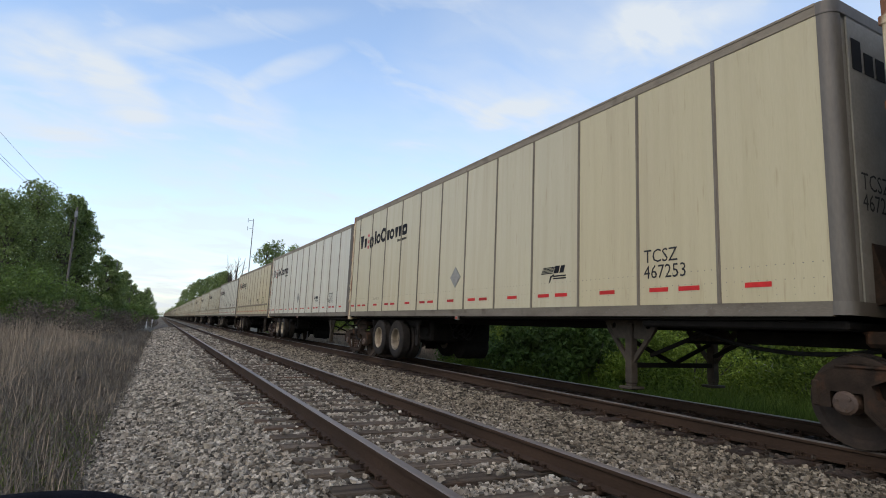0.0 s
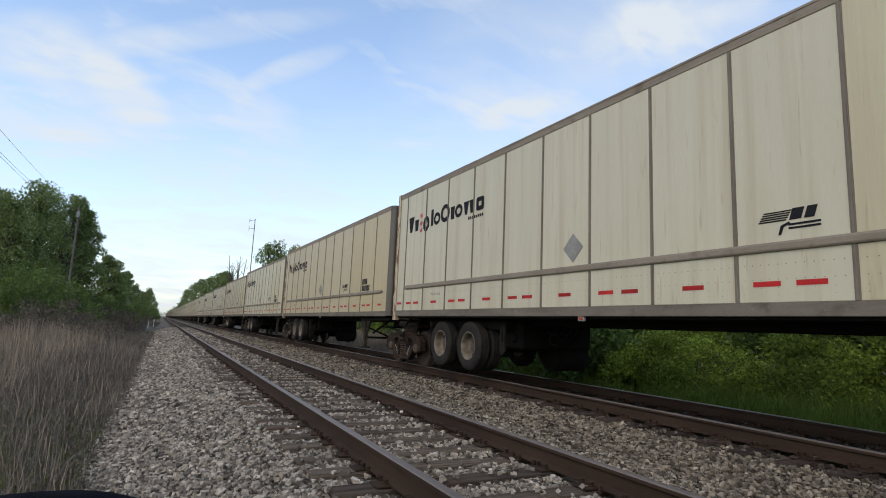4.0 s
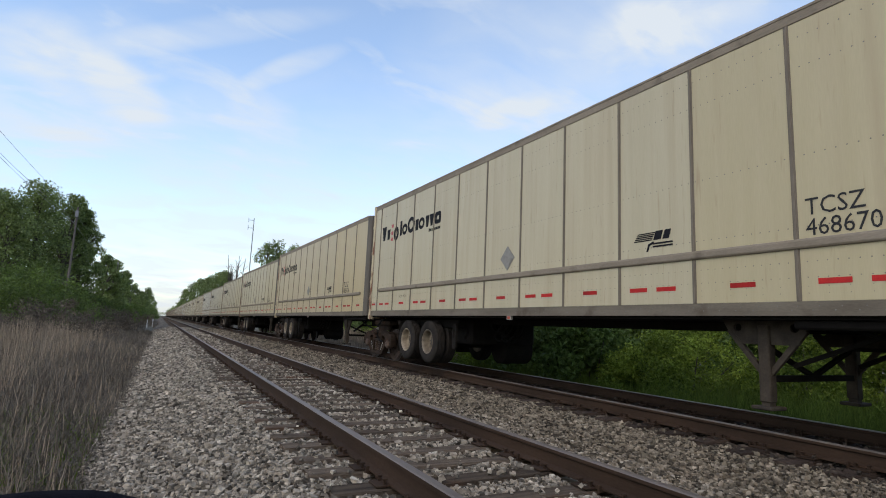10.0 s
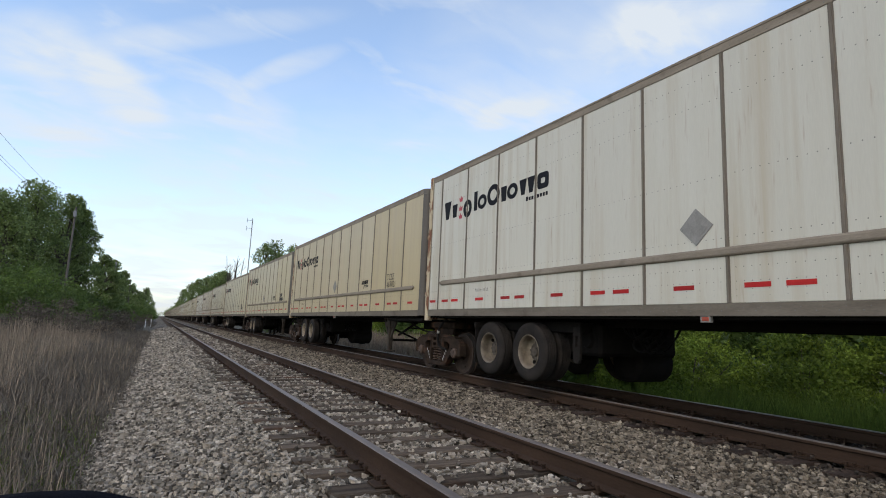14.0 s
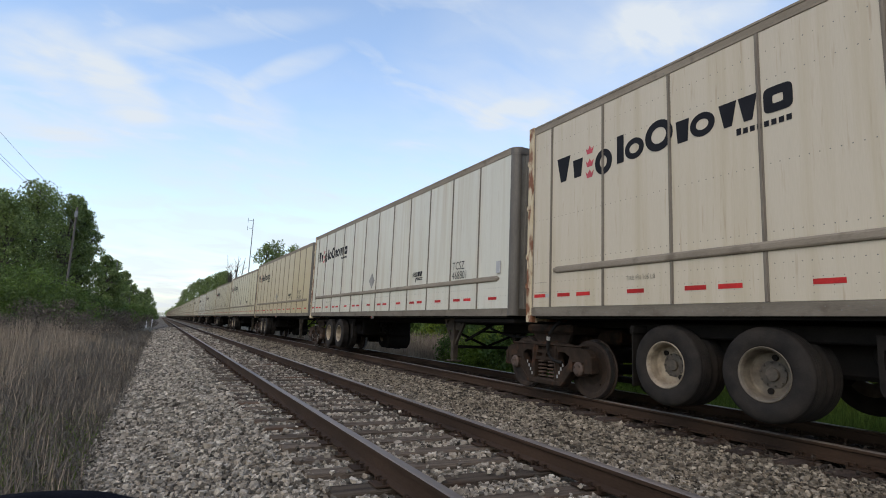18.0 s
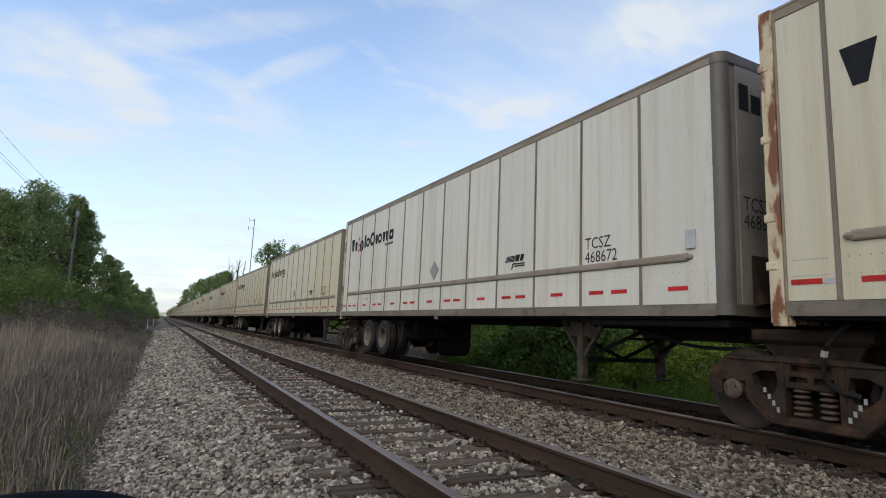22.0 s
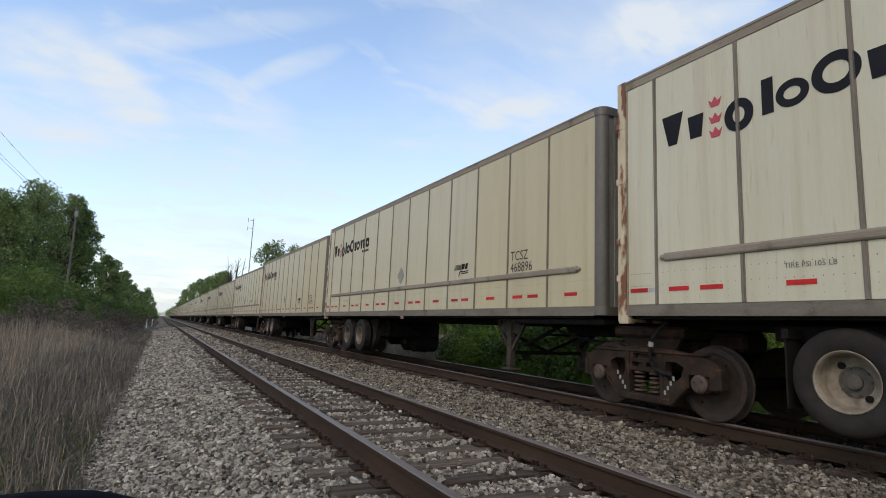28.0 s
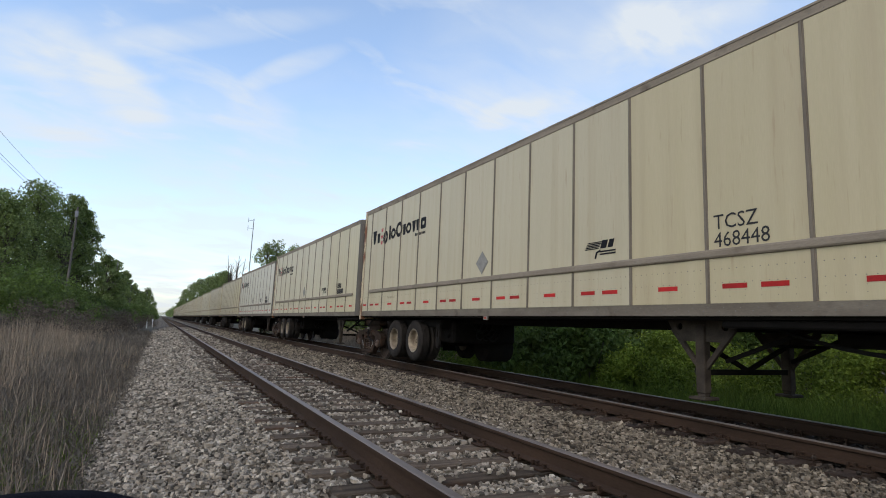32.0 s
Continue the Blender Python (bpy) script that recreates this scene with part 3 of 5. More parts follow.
make_track(FAR_X, (M["railtop"], M["railshine"]), "railway track under the passing train, polished rail heads", 4, 22, SHADED_TIES)


def stone_shapes(count, seed):
    """Angular crushed stones: battered eight-cornered blocks of about unit size."""
    base = np.array([[x, y, z] for x in (-1, 1) for y in (-1, 1) for z in (-1, 1)], float) * 0.72
    quads = [(0, 1, 3, 2), (4, 6, 7, 5), (0, 4, 5, 1), (2, 3, 7, 6), (0, 2, 6, 4), (1, 5, 7, 3)]
    tris = np.array([t for a, b, c, d in quads for t in ((a, b, c), (a, c, d))])
    rng = np.random.default_rng(seed)
    out = []
    for _ in range(count):
        out.append((base + rng.uniform(-0.33, 0.33, (8, 3))) * np.array([1.08, 0.96, 0.84]) * rng.uniform(0.8, 1.22, 3))
    return out, tris


STONES, STONE_TRIS = stone_shapes(32, 5)
FIRST_TIE = 3.99 - 14 * TIE_STEP


def on_tie(x, y, inset=0.0):
    """True over a tie's top of either track."""
    over = (np.abs(x - NEAR_X) < 1.27) | (np.abs(x - FAR_X) < 1.27)
    phase = (y - FIRST_TIE + TIE_STEP / 2) % TIE_STEP - TIE_STEP / 2
    return over & (np.abs(phase) < 0.115 + inset)


def on_rail(x):
    r = np.zeros_like(x, bool)
    for c in (NEAR_X, FAR_X):
        for s in (-0.5, 0.5):
            r |= np.abs(x - c - s * GAUGE) < 0.10
    return r


def scatter(x0, x1, y0, y1, per, size, seed, fade=(0, 0, 1)):
    rng = np.random.default_rng(seed)
    n = int((x1 - x0) * (y1 - y0) * per)
    x, y = rng.uniform(x0, x1, n), rng.uniform(y0, y1, n)
    keep = ~on_rail(x) & ((~on_tie(x, y)) | (rng.random(n) < 0.035)) & ~((np.abs(x - 0.70) < 0.24) & (np.abs(y - 4.3) < 0.24))
    keep &= rng.random(n) < np.interp(x, fade[:2], (1 - fade[2], fade[2]) if fade[1] > fade[0] else (1, 1))
    x, y = x[keep], y[keep]
    n = len(x)
    z = np.interp(x, [p[0] for p in PROFILE], [p[1] for p in PROFILE]) + rng.uniform(-0.012, 0.03, n) + np.where(on_tie(x, y), 0.05, 0)
    s = size * rng.lognormal(0, 0.27, n)
    pick = rng.integers(0, len(STONES), n)
    v = np.array(STONES)[pick] * s[:, None, None]
    a, b = rng.uniform(0, math.tau, n), rng.normal(0, 0.8, n)
    ca, sa, cb, sb = np.cos(a), np.sin(a), np.cos(b), np.sin(b)
    X, Y, Z = v[..., 0], v[..., 1], v[..., 2]
    Y, Z = Y * cb[:, None] - Z * sb[:, None], Y * sb[:, None] + Z * cb[:, None]
    X, Y = X * ca[:, None] - Y * sa[:, None], X * sa[:, None] + Y * ca[:, None]
    P = np.stack([X + x[:, None], Y + y[:, None], Z + z[:, None]], -1).reshape(-1, 3)
    F = (STONE_TRIS[None] + (np.arange(n) * 8)[:, None, None]).reshape(-1, 3)
    return P, F


def add_stones():
    clean = [(-0.6, 4.6, 1.6, 9.0, 1450, 0.0185, 1), (-0.6, 4.6, 9.0, 17.0, 850, 0.0225, 2), (-0.6, 4.6, 17.0, 32.0, 330, 0.032, 3), (-0.6, 4.6, -4.0, 1.6, 450, 0.022, 7), (-0.6, 4.6, 32.0, 70.0, 90, 0.048, 6)]
    dusty_shaded = [(3.4, 5.97, 1.6, 9.0, 1500, 0.0182, 11), (3.4, 5.97, 9.0, 17.0, 850, 0.0235, 12), (3.4, 6.1, 17.0, 32.0, 330, 0.032, 13), (8.0, 9.4, 1.6, 14.0, 300, 0.024, 4), (3.4, 6.0, -4.0, 1.6, 450, 0.022, 17), (3.4, 6.0, 32.0, 70.0, 90, 0.048, 16)]
    for name, parts, mat, label in (("ballast_stones", clean, M["stone"], "loose grey crushed stones on the ballast bed"), ("dusty_stones", dusty_shaded, M["dustshade"], "loose brown-dusted stones between the two tracks, train shade in their colour")):
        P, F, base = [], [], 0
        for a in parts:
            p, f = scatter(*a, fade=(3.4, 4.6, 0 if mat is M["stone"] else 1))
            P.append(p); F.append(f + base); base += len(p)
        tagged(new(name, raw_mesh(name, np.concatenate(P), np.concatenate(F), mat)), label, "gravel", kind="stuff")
    # stones below the train, coloured as if in its shadow
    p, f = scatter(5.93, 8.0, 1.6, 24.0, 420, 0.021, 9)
    ob = new("oily_stones", raw_mesh("oily_stones", p, f, M["shadestone"]))
    tagged(ob, "dark stones between the rails under the train, its shade in their colour", "gravel", kind="stuff")


add_stones()
# ---- the train ----
ZB, ZT = 1.30, 4.57           # bottom and top of a trailer's side at the front
TAPER = 0.048                 # how much higher the box is at the rear
POST_GAP = {0: (0.66, 1.212), 1: (0.64, 1.202), 2: (0.62, 1.226)}    # first post and spacing: without a waist rail, with one, and with rivet rows
NOSE_S, FRONT_S = 15.0, 15.15        # where the front corners begin and end
LONGER = {0: 0.2, 1: 0.0, 2: 0.0}
HALF = 1.295
PITCH_L, SPEED, REAR_0 = 15.6, 20.51, 17.86


def side_box(bm, s0, s1, z0, z1, out, depth=0.03, bevel=0.0, mi=0):
    """A box on the side that faces the near track: s metres ahead of the rear end."""
    return box(bm, -HALF - out, -HALF - out + depth, -s1, -s0, z0, z1, bevel, mi)


def dots(bm, s_list, z_list, out, r=0.008, mi=1):
    """Rivet heads: low pyramids on the side."""
    for s in s_list:
        for z in z_list:
            c = bm.verts.new((-HALF - out - 0.004, -s, z))
            ring = [bm.verts.new((-HALF - out + 0.001, -s + r * math.cos(k * math.tau / 5), z + r * math.sin(k * math.tau / 5))) for k in range(5)]
            for k in range(5):
                bm.faces.new((c, ring[k], ring[(k + 1) % 5])).material_index = mi


def panel_mesh(width, z0, z1, rivets):
    bm = bmesh.new()
    box(bm, -HALF, -HALF + 0.02, -width, 0, z0, z1, 0.003)
    if rivets:
        cols = [0.07 + k * (width - 0.14) / 11 for k in range(12)]
        dots(bm, cols, (z0 + 0.40,), 0.0, 0.009)
        dots(bm, cols, (z0 + 0.24,), 0.0, 0.008)
        dots(bm, cols[::2], (z0 + 0.15, z0 + 0.08), 0.0, 0.006)
    return mesh_of(bm, "side_panel", [M["paint"], M["rivet"]])


def nose_outline(off, n=7, x=HALF):
    """Plan of the front end: from the left side round both corners to the right side."""
    r = FRONT_S - NOSE_S
    pts = [(-x - off, -NOSE_S)]
    for k in range(1, n + 1):
        a = k / n * math.pi / 2
        pts.append((-x + r - (r + off) * math.cos(a), -NOSE_S - (r + off) * math.sin(a)))
    return pts + [(-px, py) for px, py in pts[::-1]]


def ribbon(bm, pts, z0, z1, thick=0.0, mi=0):
    a = [bm.verts.new((x, y, z0)) for x, y in pts]
    b = [bm.verts.new((x, y, z1)) for x, y in pts]
    for k in range(len(pts) - 1):
        f = bm.faces.new((a[k], a[k + 1], b[k + 1], b[k]))
        f.material_index = mi
        f.smooth = True
    return bm


def tyre_mesh():
    bm = bmesh.new()
    w = 0.135
    prof = [(0.285, -w * 0.75), (0.31, -w * 0.95), (0.40, -w), (0.475, -w * 0.93), (0.508, -w * 0.72)]
    for g in (-0.45, -0.15, 0.15, 0.45):
        prof += [(0.515, w * (g - 0.1)), (0.500, w * (g - 0.06)), (0.500, w * (g + 0.06)), (0.515, w * (g + 0.1))]
    prof += [(0.508, w * 0.72), (0.475, w * 0.93), (0.40, w), (0.31, w * 0.95), (0.285, w * 0.75)]
    lathe(bm, prof, seg=40, cap=False)
    return mesh_of(bm, "tyre", M["tyre"], True)


def rim_mesh():
    bm = bmesh.new()
    # deep-dished disc as on the outer wheel of a pair
    lathe(bm, [(0.300, -0.128), (0.292, -0.134), (0.276, -0.122), (0.262, -0.09), (0.250, 0.02), (0.235, 0.04), (0.13, 0.055), (0.12, 0.06), (0.12, 0.12), (0.285, 0.12)], seg=36, cap=False)
    for k in range(2):
        a = k * math.pi + 0.3
        lathe(bm, [(0.034, 0.026), (0.034, 0.05)], (0, 0.185 * math.cos(a), 0.185 * math.sin(a)), 10, [1])
    me = mesh_of(bm, "rim", [M["rim"], M["dark"]], False)
    return me


def hub_mesh():
    bm = bmesh.new()
    lathe(bm, [(0.05, 0.0), (0.07, 0.004), (0.076, 0.015), (0.076, 0.035), (0.15, 0.042), (0.15, 0.06)], seg=20)
    for k in range(10):
        a = k * math.tau / 10
        lathe(bm, [(0.012, 0.024), (0.012, 0.06)], (0, 0.125 * math.cos(a), 0.142 * math.sin(a)), 6)
    return mesh_of(bm, "hub", M["hub"])


def wordmark(parent):
    """The maker's wordmark drawn as plain dark blocks and rings, with three small red emblems."""
    bm = bmesh.new()
    x, t = -HALF - 0.006, 0.004
    z0 = 3.53
    tall, low = 0.42, 0.30

    def blk(s0, s1, a, b, lean=0.0):
        slab(bm, [(-s0, a), (-s1, a), (-s1 - lean, b), (-s0 - lean, b)], x, x + t)

    def ring(sc, zc, rx, rz, w, square=2.0):
        n, e = 28, 2.0 / square
        bend = lambda v: math.copysign(abs(v) ** e, v)
        loops = [[bm.verts.new((xx, -(sc + (rx - d) * bend(math.cos(k * math.tau / n))), zc + (rz - d) * bend(math.sin(k * math.tau / n)))) for k in range(n)] for xx, d in ((x, 0), (x, w), (x + t, w), (x + t, 0))]
        for a in range(4):
            u, v = loops[a], loops[(a + 1) % 4]
            for k in range(n):
                bm.faces.new((u[k], u[(k + 1) % n], v[(k + 1) % n], v[k]))

    def wedge(s0, s1, a, b, foot):
        m = (s0 + s1) / 2
        slab(bm, [(-m + foot / 2, a), (-m - foot / 2, a), (-s1, b), (-s0, b)], x, x + t)

    # bars, wedges and rings only
    wedge(0.77, 1.10, z0, z0 + tall, 0.13)
    wedge(1.17, 1.40, z0, z0 + low, 0.16)
    ring(1.86, z0 + 0.11, 0.18, 0.20, 0.105)
    blk(2.14, 2.27, z0, z0 + tall)
    ring(2.47, z0 + 0.15, 0.175, 0.155, 0.085)
    ring(2.90, z0 + tall / 2, 0.23, 0.22, 0.105)
    wedge(3.18, 3.38, z0, z0 + low, 0.15)
    ring(3.57, z0 + 0.15, 0.175, 0.155, 0.085)
    wedge(3.80, 4.03, z0, z0 + low, 0.10); wedge(4.05, 4.28, z0, z0 + low, 0.10)
    ring(4.51, z0 + 0.15, 0.16, 0.15, 0.10, 5.0)
    part("wordmark", bm, M["mark"], parent, "dark blue-black painted wordmark shapes")
    bm = bmesh.new()
    for k in range(8):
        blk(4.02 + 0.082 * k, 4.075 + 0.082 * k, z0 - 0.14, z0 - (0.06 if k == 0 else 0.075), 0.0)
    part("subtitle", bm, M["mark"], parent, "small dark row of bars under the wordmark")
    for zc in (3.51, 3.69, 3.90):
        bm = bmesh.new()
        slab(bm, [(-1.505, zc - 0.05), (-1.615, zc - 0.05), (-1.65, zc + 0.055), (-1.60, zc + 0.015), (-1.56, zc + 0.08), (-1.52, zc + 0.015), (-1.47, zc + 0.055)], x, x + t)
        part("emblem", bm, M["crown"], parent, "small red painted emblem")


def small_logo(parent, z, ds):
    bm = bmesh.new()
    x, t = -HALF - 0.006, 0.004
    for k in range(5):
        slab(bm, [(-10.72 - 0.015 * k, z + 0.02 + 0.024 * k), (-11.02 - 0.015 * k, z + 0.02 + 0.024 * k), (-11.02 - 0.015 * k, z + 0.034 + 0.024 * k), (-10.72 - 0.015 * k, z + 0.034 + 0.024 * k)], x, x + t)
    for a, b in ((11.05, 11.17), (11.20, 11.30)):
        slab(bm, [(-a, z + 0.02), (-b, z + 0.02), (-b - 0.04, z + 0.14), (-a - 0.04, z + 0.14)], x, x + t)
    slab(bm, [(-10.93, z - 0.13), (-10.96, z - 0.13), (-10.99, z - 0.05), (-11.06, z - 0.02), (-11.05, z + 0.005), (-10.96, z - 0.03)], x, x + t)
    for k in range(2):
        slab(bm, [(-11.04, z - 0.04 - 0.04 * k), (-11.36, z - 0.04 - 0.04 * k), (-11.36, z - 0.018 - 0.04 * k), (-11.04, z - 0.018 - 0.04 * k)], x, x + t)
    bmesh.ops.translate(bm, vec=(0, -ds, 0), verts=bm.verts[:])
    part("small_logo", bm, M["mark"], parent, "small dark striped logo")


def build_trailer(waist):
    """One road-rail van trailer, at rail height, rear end at y = 0, front towards -y."""
    global NOSE_S, FRONT_S
    NOSE_S, FRONT_S = 15.0 + LONGER[waist], 15.15 + LONGER[waist]
    first_post, gap = POST_GAP[waist]
    POSTS = [first_post + gap * k for k in range(12)]
    tr = thing("rail_trailer", "cream box trailer riding on rail bogies, grey aluminium posts", "trailer", "trailers of the train")
    # shell with rounded front corners
    bm = bmesh.new()
    out = [(-HALF + 0.02, -0.02)] + nose_outline(-0.02, 6)
    out[1] = (-HALF + 0.02, -NOSE_S)
    out[-1] = (HALF - 0.0, -NOSE_S)
    out += [(HALF - 0.0, -0.02)]
    lo = [bm.verts.new((x, y, ZB + 0.03)) for x, y in out]
    hi = [bm.verts.new((x, y, ZT - 0.03)) for x, y in out]
    for k in range(len(out)):
        bm.faces.new((lo[k], lo[(k + 1) % len(out)], hi[(k + 1) % len(out)], hi[k]))
    bm.faces.new(lo[::-1]); bm.faces.new(hi)
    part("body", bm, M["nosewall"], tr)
    # side panels between posts
    pz0, pz1 = ZB + 0.135, ZT - 0.135
    wide, first, last = panel_mesh(gap - 0.05, pz0, pz1, True), panel_mesh(POSTS[0] - 0.025 - 0.14, pz0, pz1, True), panel_mesh(NOSE_S - POSTS[-1] - 0.025, pz0, pz1, True)
    part("side_panel", first, None, tr).matrix_basis = pose(0, -0.14, 0)
    for k in range(11):
        part("side_panel", wide, None, tr).matrix_basis = pose(0, -POSTS[k] - 0.025, 0)
    part("side_panel", last, None, tr).matrix_basis = pose(0, -POSTS[-1] - 0.025, 0)
    bm = bmesh.new()
    box(bm, -HALF - 0.006, -HALF + 0.02, -0.026, 0.026, pz0, pz1)
    box(bm, -HALF - 0.016, -HALF, -0.012, 0.012, pz0, pz1, 0.003)
    post = mesh_of(bm, "side_post", M["post"])
    for s in POSTS:
        part("side_post", post, None, tr).matrix_basis = pose(0, -s, 0)
    # rails along the top and the bottom
    bm = bmesh.new()
    side_box(bm, 0.12, NOSE_S, ZB, ZB + 0.135, 0.012, 0.05, 0.004)
    box(bm, HALF - 0.03, HALF + 0.012, -NOSE_S, -0.12, ZB, ZB + 0.135)
    side_box(bm, 0.12, NOSE_S, ZB - 0.012, ZB + 0.012, 0.02, 0.05)
    dots(bm, [0.3 + 0.205 * k for k in range(72)], (ZB + 0.045, ), 0.012, 0.011)
    dots(bm, [0.36 + 0.205 * k for k in range(71)], (ZB + 0.085, ), 0.012, 0.009)
    part("bottom_rail", bm, [M["sill"], M["rivet"]], tr)
    bm = bmesh.new()
    side_box(bm, 0.12, NOSE_S, ZT - 0.135, ZT - 0.01, 0.010, 0.05, 0.004)
    side_box(bm, 0.12, NOSE_S, ZT - 0.03, ZT + 0.004, 0.018, 0.06, 0.004)
    box(bm, HALF - 0.03, HALF + 0.012, -NOSE_S, -0.12, ZT - 0.135, ZT)
    dots(bm, [0.3 + 0.15 * k for k in range(98)], (ZT - 0.10, ), 0.010, 0.009)
    part("top_rail", bm, [M["rail"], M["rivet"]], tr)
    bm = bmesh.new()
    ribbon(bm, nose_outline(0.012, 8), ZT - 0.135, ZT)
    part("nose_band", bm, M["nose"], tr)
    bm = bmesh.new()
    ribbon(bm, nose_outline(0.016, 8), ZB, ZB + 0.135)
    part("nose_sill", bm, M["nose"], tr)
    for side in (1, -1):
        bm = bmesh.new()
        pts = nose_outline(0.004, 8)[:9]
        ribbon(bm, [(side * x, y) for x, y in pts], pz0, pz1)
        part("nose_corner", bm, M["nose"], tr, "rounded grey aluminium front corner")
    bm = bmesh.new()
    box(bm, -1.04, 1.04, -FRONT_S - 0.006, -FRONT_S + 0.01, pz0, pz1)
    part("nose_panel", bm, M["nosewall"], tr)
    bm = bmesh.new()
    slab(bm, [(-FRONT_S - 0.14, 1.45), (-FRONT_S + 0.02, 1.40), (-FRONT_S + 0.02, 2.1), (-FRONT_S - 0.02, 2.0)], -0.85, 0.85)
    part("nose_guard", bm, M["bogie"], tr)
    bm = bmesh.new()
    for k in range(8):
        box(bm, -0.98 + 0.24 * k, -0.80 + 0.24 * k, -FRONT_S - 0.012, -FRONT_S - 0.004, 3.86, 4.2 if k % 3 == 0 else 4.1)
    part("nose_wordmark", bm, M["mark"], tr, "dark wordmark blocks on the front wall")
    # roof
    bm = bmesh.new()
    pts = [(-HALF, -0.1)] + nose_outline(0.0, 6) + [(HALF, -0.1)]
    f = bm.faces.new([bm.verts.new((x, y, ZT - 0.006)) for x, y in pts])
    g = bmesh.ops.extrude_face_region(bm, geom=[f])
    for v in g["geom"]:
        if isinstance(v, bmesh.types.BMVert):
            v.co.z -= 0.03
    part("roof", bm, M["rail"], tr)
    # waist rail
    if waist:
        bm = bmesh.new()
        prof = [(0.0, 1.965), (0.026, 1.972), (0.036, 1.99), (0.036, 2.045), (0.026, 2.066), (0.0, 2.074)]
        a = [bm.verts.new((-HALF - o, -0.78, z)) for o, z in prof]
        b = [bm.verts.new((-HALF - o, -14.62, z)) for o, z in prof]
        for k in range(5):
            bm.faces.new((a[k], a[k + 1], b[k + 1], b[k]))
        bm.faces.new(a); bm.faces.new(b[::-1])
        for s in (0.75, 14.65):
            d = 0.05 if s > 5 else -0.05
            tube(bm, [(-HALF - 0.012, -s + d, 2.02), (-HALF - 0.012, -s - d * 0.4, 2.02), (-HALF - 0.01, -s - d * 0.9, 2.02)], [0.036, 0.034, 0.012], 8)
        part("waist_rail", bm, M["rail"], tr, "grey aluminium rub rail along the waist")
    if waist == 2:
        bm = bmesh.new()
        dots(bm, [0.2 + 0.1 * k for k in range(148)], (2.2, 2.96, 3.94, 4.28), 0.0, 0.010, 0)
        tagged(part("rivet_rows", bm, M["rivet"], tr), kind="stuff")
    # rear frame
    bm = bmesh.new()
    for sx in (-1, 1):
        x0, x1 = sorted((sx * (HALF + 0.02), sx * (HALF - 0.13)))
        box(bm, x0, x1, -0.12, 0.03, ZB - 0.09, ZT + 0.02, 0.008)
        box(bm, *sorted((sx * (HALF + 0.035), sx * (HALF - 0.1))), -0.16, 0.0, ZB - 0.12, ZB + 0.0, 0.006)
        for z in (1.75, 2.25, 3.1, 3.9):
            box(bm, *sorted((sx * (HALF + 0.03), sx * (HALF - 0.02))), -0.07, 0.055, z, z + 0.09, 0.01)
    box(bm, -HALF + 0.13, HALF - 0.13, -0.12, 0.02, ZT - 0.16, ZT + 0.01)
    box(bm, -HALF + 0.13, HALF - 0.13, -0.12, 0.03, ZB - 0.09, ZB + 0.13)
    part("rear_frame", bm, M["rust_cream"], tr, "cream-painted steel rear frame with rust")
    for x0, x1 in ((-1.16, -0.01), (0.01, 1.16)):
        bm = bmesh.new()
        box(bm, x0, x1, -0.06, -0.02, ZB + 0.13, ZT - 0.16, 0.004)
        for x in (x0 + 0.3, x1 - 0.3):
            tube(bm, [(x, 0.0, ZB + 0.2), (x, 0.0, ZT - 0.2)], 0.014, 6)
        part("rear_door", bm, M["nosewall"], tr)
    bm = bmesh.new()
    side_box(bm, 0.13, 0.155, ZB + 0.13, ZT - 0.13, 0.010, 0.03)
    part("edge_strip", bm, M["rail"], tr)
    # reflectors: one and two by turns
    bm = bmesh.new()
    side_box(bm, -0.15, 0.15, 1.605, 1.662, 0.004, 0.006)
    refl = mesh_of(bm, "reflector", M["red"])
    spots = [0.34]
    for k in range(11):
        a = POSTS[k]
        spots += [a + 0.34, a + 0.80] if k % 2 == 0 else [a + 0.62]
    spots += [14.46]
    for s in spots:
        part("reflector", refl, None, tr).matrix_basis = pose(0, -s, 0)
    bm = bmesh.new()
    side_box(bm, 0.50, 0.64, 1.605, 1.662, 0.004, 0.006)
    part("reflector", bm, M["silver"], tr, "faded silver reflector")
    # hazard placard holder, drawn as a diamond plate with a raised border
    bm = bmesh.new()
    c, zc, r = POSTS[5] + 0.82, 2.38 if waist else 2.15, 0.235
    slab(bm, [(-c - r, zc), (-c, zc - r), (-c + r, zc), (-c, zc + r)], -HALF - 0.010, -HALF)
    bm.faces.ensure_lookup_table()
    bmesh.ops.inset_region(bm, faces=[bm.faces[0]], thickness=0.022, depth=-0.006)
    holder = part("placard_holder", bm, M["placard"], tr, "grey diamond-shaped metal placard holder")
    bm = bmesh.new()
    slab(bm, [(-c - 0.17, zc - 0.015), (-c - 0.06, zc - 0.125), (-c + 0.17, zc + 0.0), (-c + 0.1, zc + 0.07)], -HALF - 0.016, -HALF - 0.006)
    part("flap", bm, M["placard"], holder, "hinged aluminium placard flap")
    bm = bmesh.new()
    side_box(bm, 7.60, 7.74, ZB - 0.09, ZB - 0.005, 0.012, 0.05, 0.005)
    lamp = part("marker_lamp", bm, M["placard"], tr)
    bm = bmesh.new()
    side_box(bm, 7.62, 7.72, ZB - 0.075, ZB - 0.022, 0.018, 0.02, 0.008)
    part("lens", bm, M["amber"], lamp, "dull orange-red lamp lens")
    small_logo(tr, 2.28 if waist else 1.98, POSTS[8] - 10.44)
    wordmark(tr)
    # lettering that can be read, low on the second panel
    me = text_mesh("TIRE PSI 105 LB", 0.078, M["faint"])
